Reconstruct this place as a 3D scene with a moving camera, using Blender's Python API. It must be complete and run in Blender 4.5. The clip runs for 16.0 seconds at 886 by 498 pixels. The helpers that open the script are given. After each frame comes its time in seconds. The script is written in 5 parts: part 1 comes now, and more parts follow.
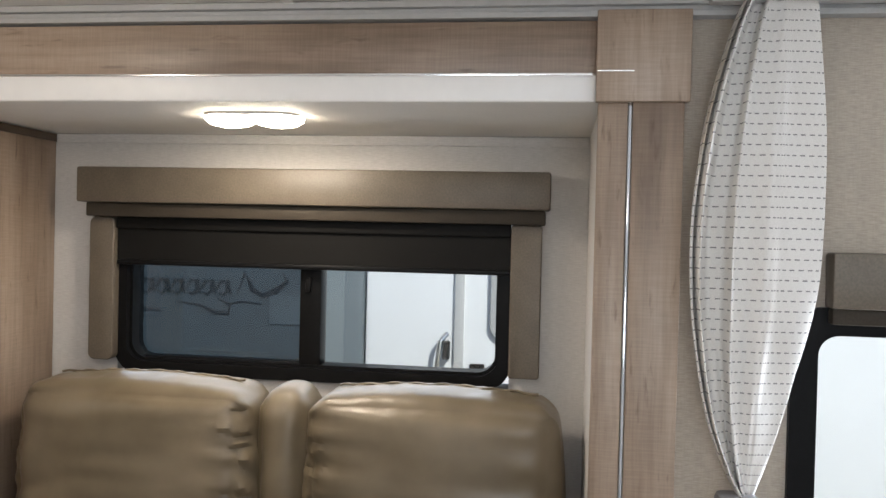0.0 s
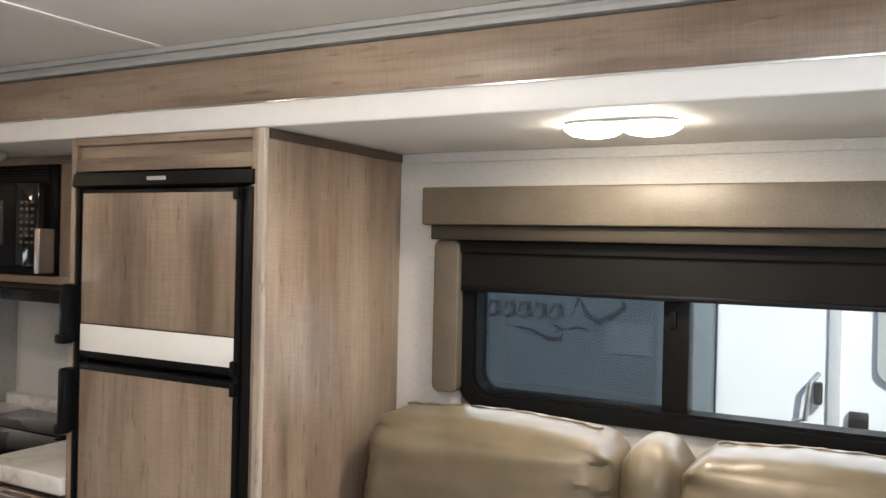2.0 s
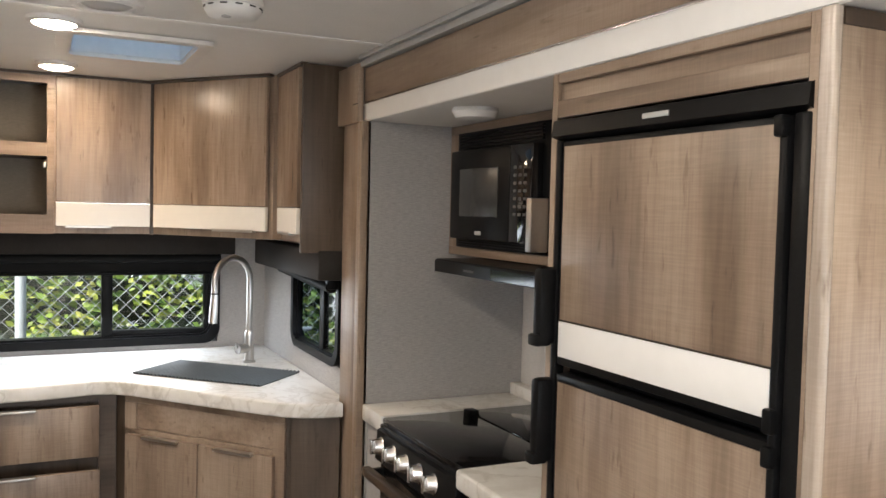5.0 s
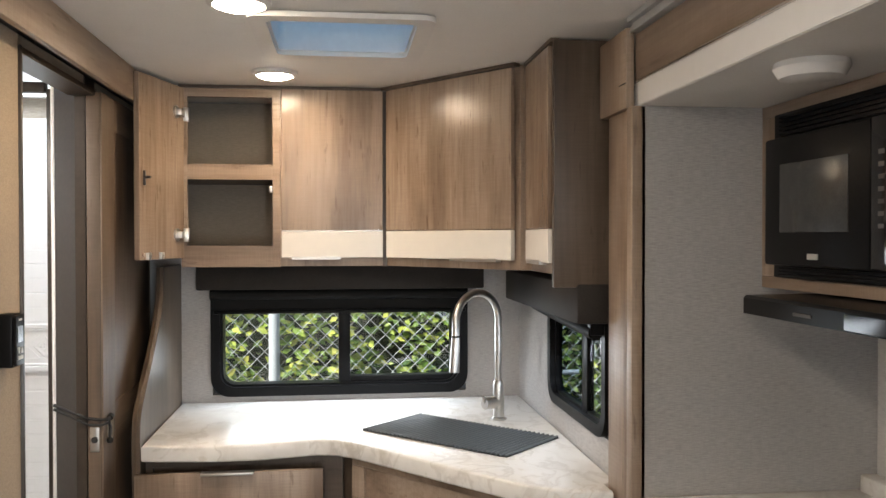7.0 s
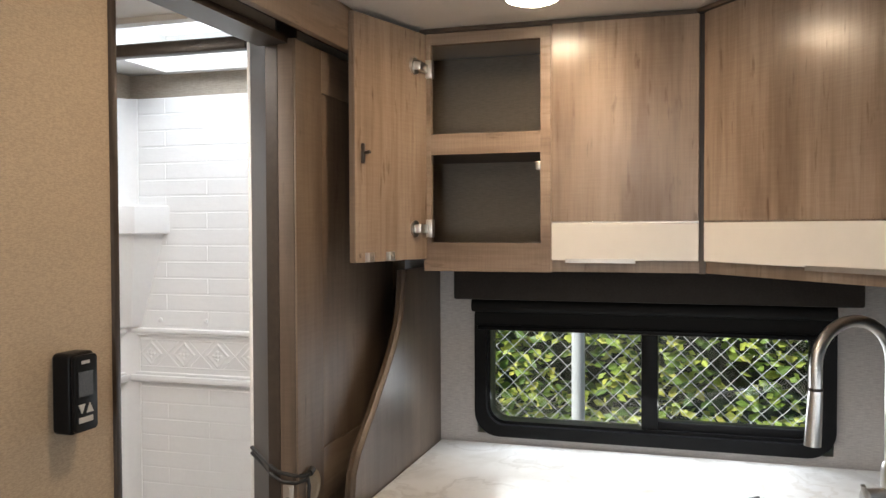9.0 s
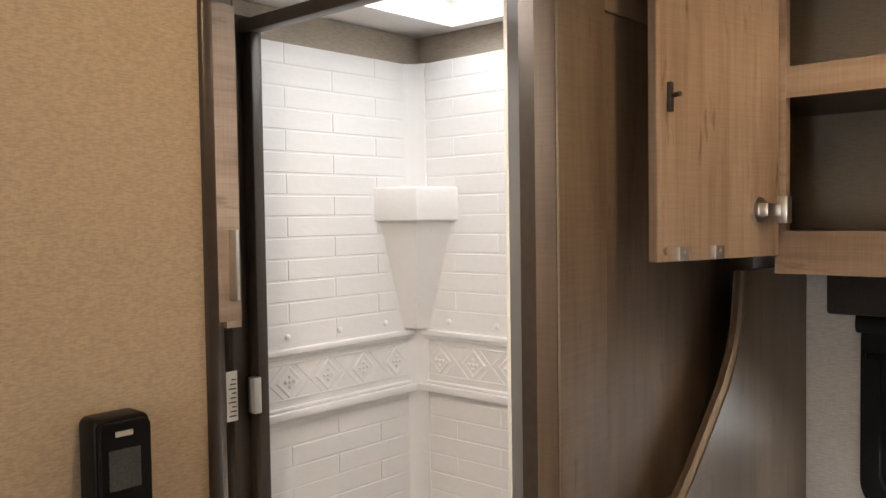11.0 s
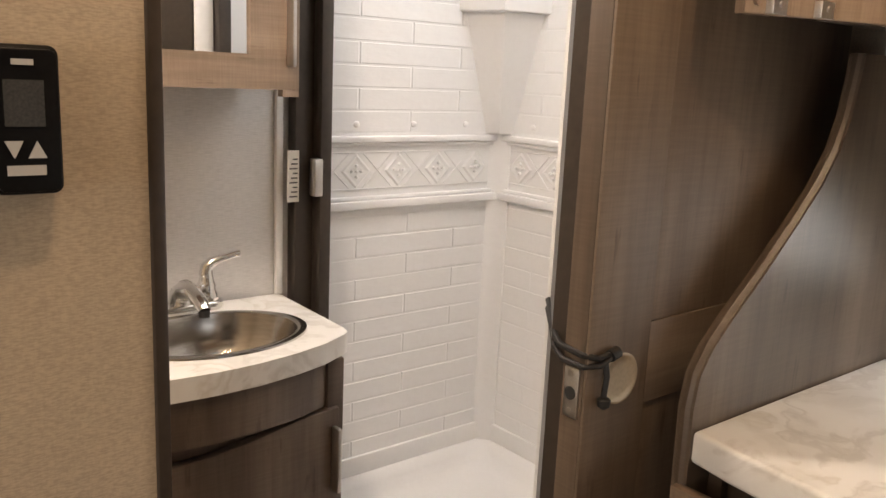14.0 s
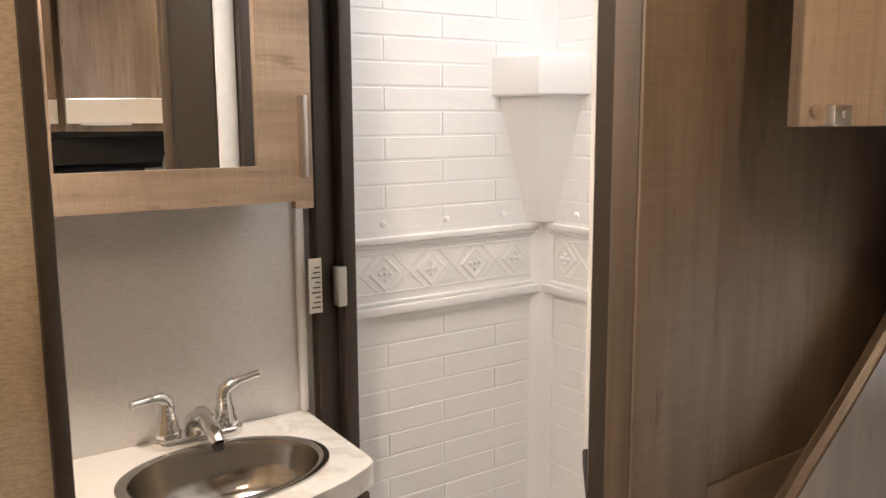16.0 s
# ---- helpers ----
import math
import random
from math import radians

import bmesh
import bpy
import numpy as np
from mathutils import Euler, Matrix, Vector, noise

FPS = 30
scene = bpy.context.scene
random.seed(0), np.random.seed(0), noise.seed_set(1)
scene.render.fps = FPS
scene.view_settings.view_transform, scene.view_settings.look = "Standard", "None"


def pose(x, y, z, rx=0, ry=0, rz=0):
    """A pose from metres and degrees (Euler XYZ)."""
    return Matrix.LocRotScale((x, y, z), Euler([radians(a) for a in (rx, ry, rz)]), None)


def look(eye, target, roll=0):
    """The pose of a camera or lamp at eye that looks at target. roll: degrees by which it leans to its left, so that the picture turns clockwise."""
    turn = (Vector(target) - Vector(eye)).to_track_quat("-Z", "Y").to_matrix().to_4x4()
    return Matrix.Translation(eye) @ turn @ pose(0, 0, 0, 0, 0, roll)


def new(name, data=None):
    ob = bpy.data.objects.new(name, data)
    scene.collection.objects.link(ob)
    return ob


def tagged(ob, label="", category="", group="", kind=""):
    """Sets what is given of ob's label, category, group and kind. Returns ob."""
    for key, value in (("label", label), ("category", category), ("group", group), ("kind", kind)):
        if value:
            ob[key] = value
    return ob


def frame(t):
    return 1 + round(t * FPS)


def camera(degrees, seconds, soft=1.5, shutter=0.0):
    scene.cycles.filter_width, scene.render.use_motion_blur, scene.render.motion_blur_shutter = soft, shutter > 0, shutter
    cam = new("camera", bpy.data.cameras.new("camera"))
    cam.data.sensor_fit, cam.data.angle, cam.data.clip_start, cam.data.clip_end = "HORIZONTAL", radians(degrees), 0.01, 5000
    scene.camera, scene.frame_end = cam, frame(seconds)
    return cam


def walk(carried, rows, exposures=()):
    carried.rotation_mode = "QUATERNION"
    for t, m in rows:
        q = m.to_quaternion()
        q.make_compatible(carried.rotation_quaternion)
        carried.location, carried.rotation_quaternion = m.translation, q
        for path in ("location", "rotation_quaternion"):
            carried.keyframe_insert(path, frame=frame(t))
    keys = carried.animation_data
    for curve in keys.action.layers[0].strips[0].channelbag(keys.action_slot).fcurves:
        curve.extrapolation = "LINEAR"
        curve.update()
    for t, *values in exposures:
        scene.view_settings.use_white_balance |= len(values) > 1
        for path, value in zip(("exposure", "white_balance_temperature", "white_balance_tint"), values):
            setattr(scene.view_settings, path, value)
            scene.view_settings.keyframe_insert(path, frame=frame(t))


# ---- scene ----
cam = camera(55.8, 16.0)
PATH = [
    (0, (0.145, -0.076, 1.522), (-0.128, 1.905, 1.495), 1.4),
    (0.5, (0.092, -0.018, 1.546), (-0.376, 1.926, 1.497), 1.7),
    (1, (-0.007, 0.062, 1.557), (-0.576, 1.979, 1.532), 1.3),
    (1.5, (-0.031, 0.113, 1.548), (-0.742, 1.983, 1.546), 0.6),
    (2, (-0.082, 0.174, 1.547), (-1.035, 1.932, 1.536), 1.3),
    (2.5, (-0.061, 0.284, 1.543), (-1.296, 1.857, 1.541), 1.9),
    (3, (-0.103, 0.359, 1.537), (-1.473, 1.816, 1.518), 1.8),
    (3.5, (-0.243, 0.436, 1.542), (-1.669, 1.837, 1.511), 1.2),
    (4, (-0.361, 0.49, 1.545), (-1.875, 1.796, 1.505), 0.8),
    (4.5, (-0.476, 0.595, 1.526), (-2.174, 1.65, 1.457), 1.8),
    (5, (-0.574, 0.723, 1.527), (-2.375, 1.587, 1.438), 1.4),
    (5.2, (-0.621, 0.746, 1.509), (-2.445, 1.562, 1.429), 2.1),
    (7.3, (-1.361, 0.978, 1.505), (-3.352, 1.161, 1.457), -0.6),
    (7.5, (-1.472, 0.984, 1.518), (-3.465, 1.141, 1.45), -0.8),
    (8, (-1.665, 0.999, 1.538), (-3.664, 1.027, 1.473), -1.3),
    (8.5, (-1.848, 1.038, 1.532), (-3.825, 0.732, 1.492), -0.7),
    (9, (-2.031, 1.092, 1.519), (-3.945, 0.513, 1.466), -0.2),
    (9.5, (-2.228, 1.047, 1.514), (-4.097, 0.34, 1.441), -0.1),
    (10, (-2.378, 1.005, 1.514), (-4.144, 0.071, 1.423), -0.1),
    (12.3, (-2.828, 0.943, 1.503), (-3.954, -0.708, 1.425), 0.9),
    (12.5, (-2.846, 0.966, 1.497), (-3.935, -0.708, 1.395), 1.5),
    (13, (-2.85, 0.978, 1.444), (-3.936, -0.692, 1.267), 1.9),
    (13.5, (-2.825, 0.991, 1.399), (-3.984, -0.614, 1.11), 2.02),
    (14, (-2.787, 0.974, 1.35), (-4.026, -0.542, 0.943), 2.6),
    (14.5, (-2.808, 0.969, 1.321), (-4.085, -0.485, 0.816), 3.18),
    (15, (-2.879, 0.973, 1.354), (-4.118, -0.524, 0.88), 2.67),
    (15.5, (-2.926, 0.936, 1.402), (-4.112, -0.632, 1.034), 0.86),
    (16, (-2.943, 0.883, 1.45), (-4.061, -0.747, 1.143), -0.31),
]
walk(cam, [(t, look(eye, target, roll)) for t, eye, target, roll in PATH],
     exposures=[(0, 0.1, 6200, 11), (0.5, 0.3, 6200, 11), (1.5, 0.45, 6150, 10), (3, 0.65, 6150, 10), (5, 0.76, 6250, 10), (7.5, 0.68, 6350, 10), (9, 0.4, 6450, 11), (10.3, 0.32, 6900, 13), (12.3, 0.18, 7350, 16), (13, 0.25, 7350, 16), (14.5, 0.6, 7350, 16), (15, 0.65, 7350, 16), (16, 0.45, 7350, 16)])

# ---- world and light ----
world = bpy.data.worlds.new("sky")
scene.world = world
world.use_nodes = True
wn = world.node_tree.nodes
sky = wn.new("ShaderNodeTexSky")
sky.sky_type, sky.sun_disc = "NISHITA", False
sky.sun_elevation, sky.sun_rotation = radians(41.5), radians(141.3)
wn["Background"].inputs[1].default_value = 0.15
world.node_tree.links.new(sky.outputs[0], wn["Background"].inputs[0])


def lamp(name, kind, m, power, colour, size=0.1, size_y=None):
    d = bpy.data.lights.new(name, kind)
    d.energy, d.color = power, colour
    if kind == "AREA":
        d.size = size
        if size_y:
            d.shape, d.size_y = "RECTANGLE", size_y
    elif kind == "SUN":
        d.angle = size
    else:
        d.shadow_soft_size = size
    ob = new(name, d)
    ob.matrix_world = m
    return ob


WARM, AMBER, DAY = (1.0, 0.86, 0.70), (1.0, 0.64, 0.35), (0.88, 0.94, 1.0)
lamp("sun", "SUN", look((0, 0, 0), (-0.48, 0.60, -0.68)), 5.0, (1.0, 0.95, 0.87), radians(0.6))
# daylight at the windows
lamp("daylight_slide_window", "AREA", look((-0.55, 2.13, 1.28), (-0.55, 0.5, 0.9)), 1.6, DAY, 1.05, 0.28)
lamp("daylight_front_window", "AREA", look((1.35, 1.632, 1.05), (0.75, 0.0, 1.0)), 58, DAY, 0.9, 0.6)
lamp("daylight_entry_window", "AREA", look((0.50, -0.66, 1.52), (0.0, 1.0, 1.2)), 7, DAY, 0.48, 0.42)
lamp("daylight_rear_window", "AREA", look((-4.31, 0.96, 1.10), (-3.6, 0.96, 0.3)), 2.8, DAY, 0.85, 0.25)
lamp("daylight_side_window", "AREA", look((-3.55, 1.53, 1.13), (-3.7, 1.2, 0.6)), 0.5, DAY, 0.50, 0.22)
lamp("daylight_shower_skylight", "AREA", look((-3.98, -0.20, 2.06), (-3.98, -0.20, 0.0)), 2.4, DAY, 0.42, 0.42)


# ---- materials ----
def material(name, colour, rough=0.5, metal=0.0):
    m = bpy.data.materials.new(name)
    m.use_nodes = True
    b = m.node_tree.nodes["Principled BSDF"]
    b.inputs["Base Color"].default_value = (*colour, 1)
    b.inputs["Roughness"].default_value, b.inputs["Metallic"].default_value = rough, metal
    return m


def nodes_of(m):
    return m.node_tree.nodes, m.node_tree.links, m.node_tree.nodes["Principled BSDF"]


def noise_tex(m, scale, detail=3.0, stretch=(1, 1, 1), vector=None):
    n, l, b = nodes_of(m)
    if vector is None:
        vector = n.new("ShaderNodeTexCoord").outputs["Object"]
    mp = n.new("ShaderNodeMapping")
    mp.inputs["Scale"].default_value = stretch
    l.new(vector, mp.inputs["Vector"])
    t = n.new("ShaderNodeTexNoise")
    t.inputs["Scale"].default_value, t.inputs["Detail"].default_value = scale, detail
    l.new(mp.outputs[0], t.inputs["Vector"])
    return t.outputs["Fac"]


def ramp(m, fac, stops):
    n, l, b = nodes_of(m)
    r = n.new("ShaderNodeValToRGB")
    e = r.color_ramp.elements
    while len(e) < len(stops):
        e.new(0.5)
    for k, (p, c) in zip(e, stops):
        k.position, k.color = p, (*c, 1)
    l.new(fac, r.inputs[0])
    return r.outputs[0]


def mix(m, a, b_, fac, mode="MIX"):
    n, l, b = nodes_of(m)
    x = n.new("ShaderNodeMix")
    x.data_type, x.blend_type = "RGBA", mode
    for sock, v in ((x.inputs["Factor"], fac), (x.inputs["A"], a), (x.inputs["B"], b_)):
        if hasattr(v, "is_linked"):
            l.new(v, sock)
        else:
            sock.default_value = v if isinstance(v, float) else (*v, 1)
    return x.outputs["Result"]


def bump(m, height, strength, distance=0.002):
    n, l, b = nodes_of(m)
    x = n.new("ShaderNodeBump")
    x.inputs["Strength"].default_value, x.inputs["Distance"].default_value = strength, distance
    l.new(height, x.inputs["Height"])
    l.new(x.outputs[0], b.inputs["Normal"])


def shifted(m):
    """Object coordinates moved by a random step for each object, so that no two boards show the same grain."""
    n, l, b = nodes_of(m)
    c, o, v = n.new("ShaderNodeTexCoord"), n.new("ShaderNodeObjectInfo"), n.new("ShaderNodeVectorMath")
    v.operation = "MULTIPLY_ADD"
    l.new(o.outputs["Random"], v.inputs[0])
    v.inputs[1].default_value = (7.3, 3.1, 5.7)
    l.new(c.outputs["Object"], v.inputs[2])
    return v.outputs[0]


def wood(name, axis, dark, mid, light, rough=0.40, sawn=0.42):
    """Printed oak foil: long grain along axis, darker cathedral streaks, fine saw marks across."""
    m = material(name, mid, rough)
    n, l, b = nodes_of(m)
    v = shifted(m)
    def st(along, across):
        return tuple(along if i == axis else across for i in range(3))
    broad = noise_tex(m, 1.0, 4, st(1.3, 7), v)
    grain = noise_tex(m, 1.0, 5, st(4, 75), v)
    fine = noise_tex(m, 1.0, 2, st(14, 330), v)
    saw = noise_tex(m, 1.0, 2, st(330, 16), v)
    c = ramp(m, broad, [(0.33, dark), (0.48, mid), (0.64, light)])
    fleck = noise_tex(m, 1.0, 3, st(11, 62), v)
    c = mix(m, c, ramp(m, grain, [(0.36, (0.70, 0.67, 0.64)), (0.56, (1, 1, 1))]), 0.5, "MULTIPLY")
    c = mix(m, c, ramp(m, fleck, [(0.27, (0.46, 0.40, 0.35)), (0.37, (1, 1, 1))]), 0.62, "MULTIPLY")
    c = mix(m, c, ramp(m, fine, [(0.35, (0.86, 0.85, 0.84)), (0.60, (1, 1, 1))]), 0.5, "MULTIPLY")
    c = mix(m, c, ramp(m, saw, [(0.40, (0.78, 0.76, 0.74)), (0.62, (1.0, 1.0, 1.0))]), sawn, "MULTIPLY")
    l.new(c, b.inputs["Base Color"])
    bump(m, fine, 0.18, 0.0006)
    return m


OAK = ((0.180, 0.125, 0.087), (0.305, 0.226, 0.166), (0.395, 0.306, 0.234))
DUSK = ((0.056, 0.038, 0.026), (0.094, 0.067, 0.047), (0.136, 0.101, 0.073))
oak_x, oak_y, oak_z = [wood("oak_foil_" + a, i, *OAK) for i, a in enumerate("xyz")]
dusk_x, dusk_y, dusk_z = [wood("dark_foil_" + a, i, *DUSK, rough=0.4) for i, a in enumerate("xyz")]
oak_sheen = wood("oak_foil_sheen", 2, *OAK, rough=0.25, sawn=0.25)
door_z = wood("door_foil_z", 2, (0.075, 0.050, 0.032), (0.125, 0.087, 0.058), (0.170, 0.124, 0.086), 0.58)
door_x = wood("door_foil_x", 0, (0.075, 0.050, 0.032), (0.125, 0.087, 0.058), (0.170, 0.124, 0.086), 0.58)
bath_z = wood("bath_foil", 2, (0.09, 0.066, 0.052), (0.15, 0.112, 0.088), (0.21, 0.165, 0.13))


def linen(name, colour, amount=0.10, rough=0.75, across=(48, 620), down=(330, 45)):
    """Vinyl wall covering with a woven print."""
    m = material(name, colour, rough)
    n, l, b = nodes_of(m)
    h = noise_tex(m, 1.0, 3, (across[0], across[0], across[1]))
    w = noise_tex(m, 1.0, 3, (down[0], down[0], down[1]))
    big = noise_tex(m, 2.3, 2)
    lo = tuple(x * (1 - 2.2 * amount) for x in colour)
    hi = tuple(min(0.95, x * (1 + amount)) for x in colour)
    c = ramp(m, h, [(0.33, lo), (0.62, hi)])
    c = mix(m, c, ramp(m, w, [(0.33, tuple(1 - 2 * amount for _ in "rgb")), (0.60, (1, 1, 1))]), 0.45, "MULTIPLY")
    c = mix(m, c, ramp(m, big, [(0.3, (0.94, 0.94, 0.93)), (0.7, (1, 1, 1))]), 1.0, "MULTIPLY")
    l.new(c, b.inputs["Base Color"])
    bump(m, h, 0.15, 0.0006)
    return m


wall_light = linen("pale_grey_wallboard", (0.60, 0.585, 0.57), 0.05)
wall_grey = linen("grey_linen_wallboard", (0.44, 0.425, 0.415), 0.08)
wall_beige = linen("beige_woven_wallboard", (0.47, 0.385, 0.285), 0.075, 0.75, (170, 760), (560, 140))
# taupe wallboard in a darker colour, painting in the shade inside the open cabinet
lining_shaded = linen("shaded_cabinet_lining", (0.31, 0.27, 0.22), 0.06)
wall_taupe = linen("taupe_wallboard", (0.44, 0.385, 0.32), 0.08)


def speckled(name, colour, rough, scale, amount, relief=0.1):
    m = material(name, colour, rough)
    n, l, b = nodes_of(m)
    f, g = noise_tex(m, scale, 4), noise_tex(m, scale / 14, 3)
    c = ramp(m, f, [(0.3, tuple(x * (1 - amount) for x in colour)), (0.7, tuple(min(0.95, x * (1 + amount)) for x in colour))])
    c = mix(m, c, ramp(m, g, [(0.3, tuple(1 - amount for _ in "rgb")), (0.7, (1, 1, 1))]), 1.0, "MULTIPLY")
    l.new(c, b.inputs["Base Color"])
    if relief:
        bump(m, f, relief, 0.001)
    return m


ceiling_white = speckled("ceiling_vinyl", (0.80, 0.79, 0.765), 0.6, 160, 0.03, 0.08)
trim_grey = speckled("grey_cove_trim", (0.42, 0.42, 0.415), 0.45, 60, 0.05, 0)
white_gloss = speckled("white_gloss_foil", (0.86, 0.85, 0.83), 0.42, 30, 0.015, 0)
cream = speckled("cream_gloss_foil", (0.78, 0.75, 0.69), 0.25, 30, 0.015, 0)
plastic_white = speckled("white_plastic", (0.75, 0.74, 0.72), 0.4, 50, 0.03, 0)
shower_white = speckled("white_moulded_plastic", (0.80, 0.80, 0.80), 0.28, 90, 0.012, 0.06)
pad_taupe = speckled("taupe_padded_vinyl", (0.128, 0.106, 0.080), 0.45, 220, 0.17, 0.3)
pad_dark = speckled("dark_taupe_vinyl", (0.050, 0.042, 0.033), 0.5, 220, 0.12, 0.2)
valance_dark = speckled("charcoal_padded_vinyl", (0.036, 0.032, 0.029), 0.6, 220, 0.12, 0.2)
shade_black = speckled("black_roller_shade", (0.009, 0.0088, 0.0085), 0.55, 240, 0.15, 0.1)
black_frame = speckled("black_window_frame", (0.007, 0.007, 0.0075), 0.35, 120, 0.1, 0)
black_plastic = speckled("black_plastic", (0.008, 0.008, 0.0085), 0.33, 200, 0.15, 0.05)
black_gloss = speckled("black_glass", (0.008, 0.008, 0.009), 0.08, 50, 0.05, 0)
enamel = speckled("black_enamel", (0.016, 0.016, 0.017), 0.22, 120, 0.15, 0.03)
screen_grey = speckled("grey_door_window", (0.05, 0.052, 0.052), 0.25, 500, 0.2, 0)
bronze = speckled("dark_bronze_frame", (0.046, 0.035, 0.027), 0.36, 80, 0.12, 0.03)
cord_black = speckled("black_cord", (0.012, 0.011, 0.010), 0.6, 400, 0.2, 0.2)
grey_ink = material("grey_print", (0.45, 0.45, 0.44), 0.5)
dim_ink = material("dim_print", (0.075, 0.07, 0.065), 0.5)
slate = speckled("slate_coated_steel", (0.115, 0.128, 0.135), 0.38, 150, 0.1, 0)
pull_bronze = speckled("aged_satin_pull", (0.36, 0.29, 0.21), 0.38, 200, 0.08, 0.05)
paper = speckled("paper_label", (0.72, 0.69, 0.62), 0.6, 90, 0.05, 0)
rubber_line = material("dark_gap", (0.02, 0.018, 0.016), 0.7)
chrome = speckled("chrome", (0.78, 0.77, 0.75), 0.14, 60, 0.03, 0)
strip_metal = speckled("polished_strip", (0.45, 0.45, 0.46), 0.10, 60, 0.05, 0)
nickel = speckled("brushed_nickel", (0.62, 0.60, 0.57), 0.28, 300, 0.06, 0.04)
satin = speckled("satin_handle", (0.60, 0.575, 0.54), 0.38, 260, 0.06, 0.03)
for mm in (black_frame, black_plastic, shade_black, enamel, valance_dark, pad_dark):
    mm.node_tree.nodes["Principled BSDF"].inputs["Specular IOR Level"].default_value = 0.10
for mm in (chrome, nickel, satin, pull_bronze, strip_metal):
    mm.node_tree.nodes["Principled BSDF"].inputs["Metallic"].default_value = 1.0
bronze.node_tree.nodes["Principled BSDF"].inputs["Metallic"].default_value = 0.15


def steel_basin():
    m = material("spun_steel", (0.55, 0.53, 0.50), 0.17, 1.0)
    n, l, b = nodes_of(m)
    r = noise_tex(m, 1.0, 2, (30, 30, 600))
    c = ramp(m, r, [(0.3, (0.48, 0.46, 0.43)), (0.7, (0.62, 0.60, 0.57))])
    l.new(c, b.inputs["Base Color"])
    b.inputs["Anisotropic"].default_value = 0.6
    return m


steel = steel_basin()


def marble():
    m = material("marble_laminate", (0.72, 0.70, 0.66), 0.3)
    n, l, b = nodes_of(m)
    co = n.new("ShaderNodeTexCoord").outputs["Object"]
    warp = n.new("ShaderNodeTexNoise")
    warp.inputs["Scale"].default_value, warp.inputs["Detail"].default_value = 3.0, 5
    l.new(co, warp.inputs["Vector"])
    add = n.new("ShaderNodeVectorMath")
    add.operation = "MULTIPLY_ADD"
    l.new(warp.outputs["Color"], add.inputs[0])
    add.inputs[1].default_value = (0.75, 0.75, 0.75)
    l.new(co, add.inputs[2])
    vein = noise_tex(m, 2.4, 6, (1, 2.2, 1), add.outputs[0])
    cloud = noise_tex(m, 3.2, 4, (1, 1.4, 1), add.outputs[0])
    c = ramp(m, cloud, [(0.30, (0.60, 0.575, 0.53)), (0.46, (0.74, 0.725, 0.69)), (0.7, (0.80, 0.79, 0.77))])
    v = ramp(m, vein, [(0.455, (1, 1, 1)), (0.49, (0.50, 0.46, 0.41)), (0.525, (1, 1, 1))])
    v2 = ramp(m, vein, [(0.60, (1, 1, 1)), (0.63, (0.68, 0.63, 0.55)), (0.67, (1, 1, 1))])
    c = mix(m, c, v, 0.38, "MULTIPLY")
    c = mix(m, c, v2, 0.5, "MULTIPLY")
    l.new(c, b.inputs["Base Color"])
    return m


marble_top = marble()
# uneven, brushed face of the moulded wall sheets
bump(shower_white, noise_tex(shower_white, 1.0, 4, (24, 24, 60)), 0.35, 0.0016)


def leather():
    m = material("olive_taupe_leather", (0.20, 0.165, 0.115), 0.36)
    n, l, b = nodes_of(m)
    g, big = noise_tex(m, 420, 3), noise_tex(m, 5, 4)
    c = ramp(m, big, [(0.3, (0.122, 0.096, 0.060)), (0.7, (0.200, 0.160, 0.106))])
    l.new(c, b.inputs["Base Color"])
    r = ramp(m, big, [(0.3, (0.29, 0.29, 0.29)), (0.7, (0.40, 0.40, 0.40))])
    l.new(r, b.inputs["Roughness"])
    bump(m, g, 0.18, 0.0008)
    return m


leather_olive = leather()


def curtain_cloth():
    m = material("dashed_cotton", (0.62, 0.60, 0.57), 0.85)
    n, l, b = nodes_of(m)
    uv = n.new("ShaderNodeUVMap")
    sep = n.new("ShaderNodeSeparateXYZ")
    l.new(uv.outputs[0], sep.inputs[0])
    def op(kind, a, c=None):
        x = n.new("ShaderNodeMath")
        x.operation = kind
        for i, q in enumerate((a, c)):
            if q is None:
                continue
            if isinstance(q, float):
                x.inputs[i].default_value = q
            else:
                l.new(q, x.inputs[i])
        return x.outputs[0]
    row = op("DIVIDE", sep.outputs["Y"], 0.0195)
    col = op("ADD", op("DIVIDE", sep.outputs["X"], 0.019), op("MULTIPLY", op("FLOOR", row), 0.5))
    dash = op("MULTIPLY", op("LESS_THAN", op("FRACT", row), 0.12), op("LESS_THAN", op("FRACT", col), 0.56))
    weave = noise_tex(m, 900, 2)
    base = ramp(m, weave, [(0.3, (0.56, 0.54, 0.51)), (0.7, (0.68, 0.665, 0.64))])
    l.new(mix(m, base, (0.17, 0.165, 0.17), dash), b.inputs["Base Color"])
    bump(m, weave, 0.2, 0.0006)
    return m


curtain_mat = curtain_cloth()


def glass(name, tint, gloss):
    m = bpy.data.materials.new(name)
    m.use_nodes = True
    n, l = m.node_tree.nodes, m.node_tree.links
    n.clear()
    out, mx, tr, gl = (n.new("ShaderNode" + k) for k in ("OutputMaterial", "MixShader", "BsdfTransparent", "BsdfGlossy"))
    tr.inputs[0].default_value = (*tint, 1)
    gl.inputs["Roughness"].default_value = 0.02
    mx.inputs[0].default_value = gloss
    l.new(tr.outputs[0], mx.inputs[1]), l.new(gl.outputs[0], mx.inputs[2]), l.new(mx.outputs[0], out.inputs[0])
    return m


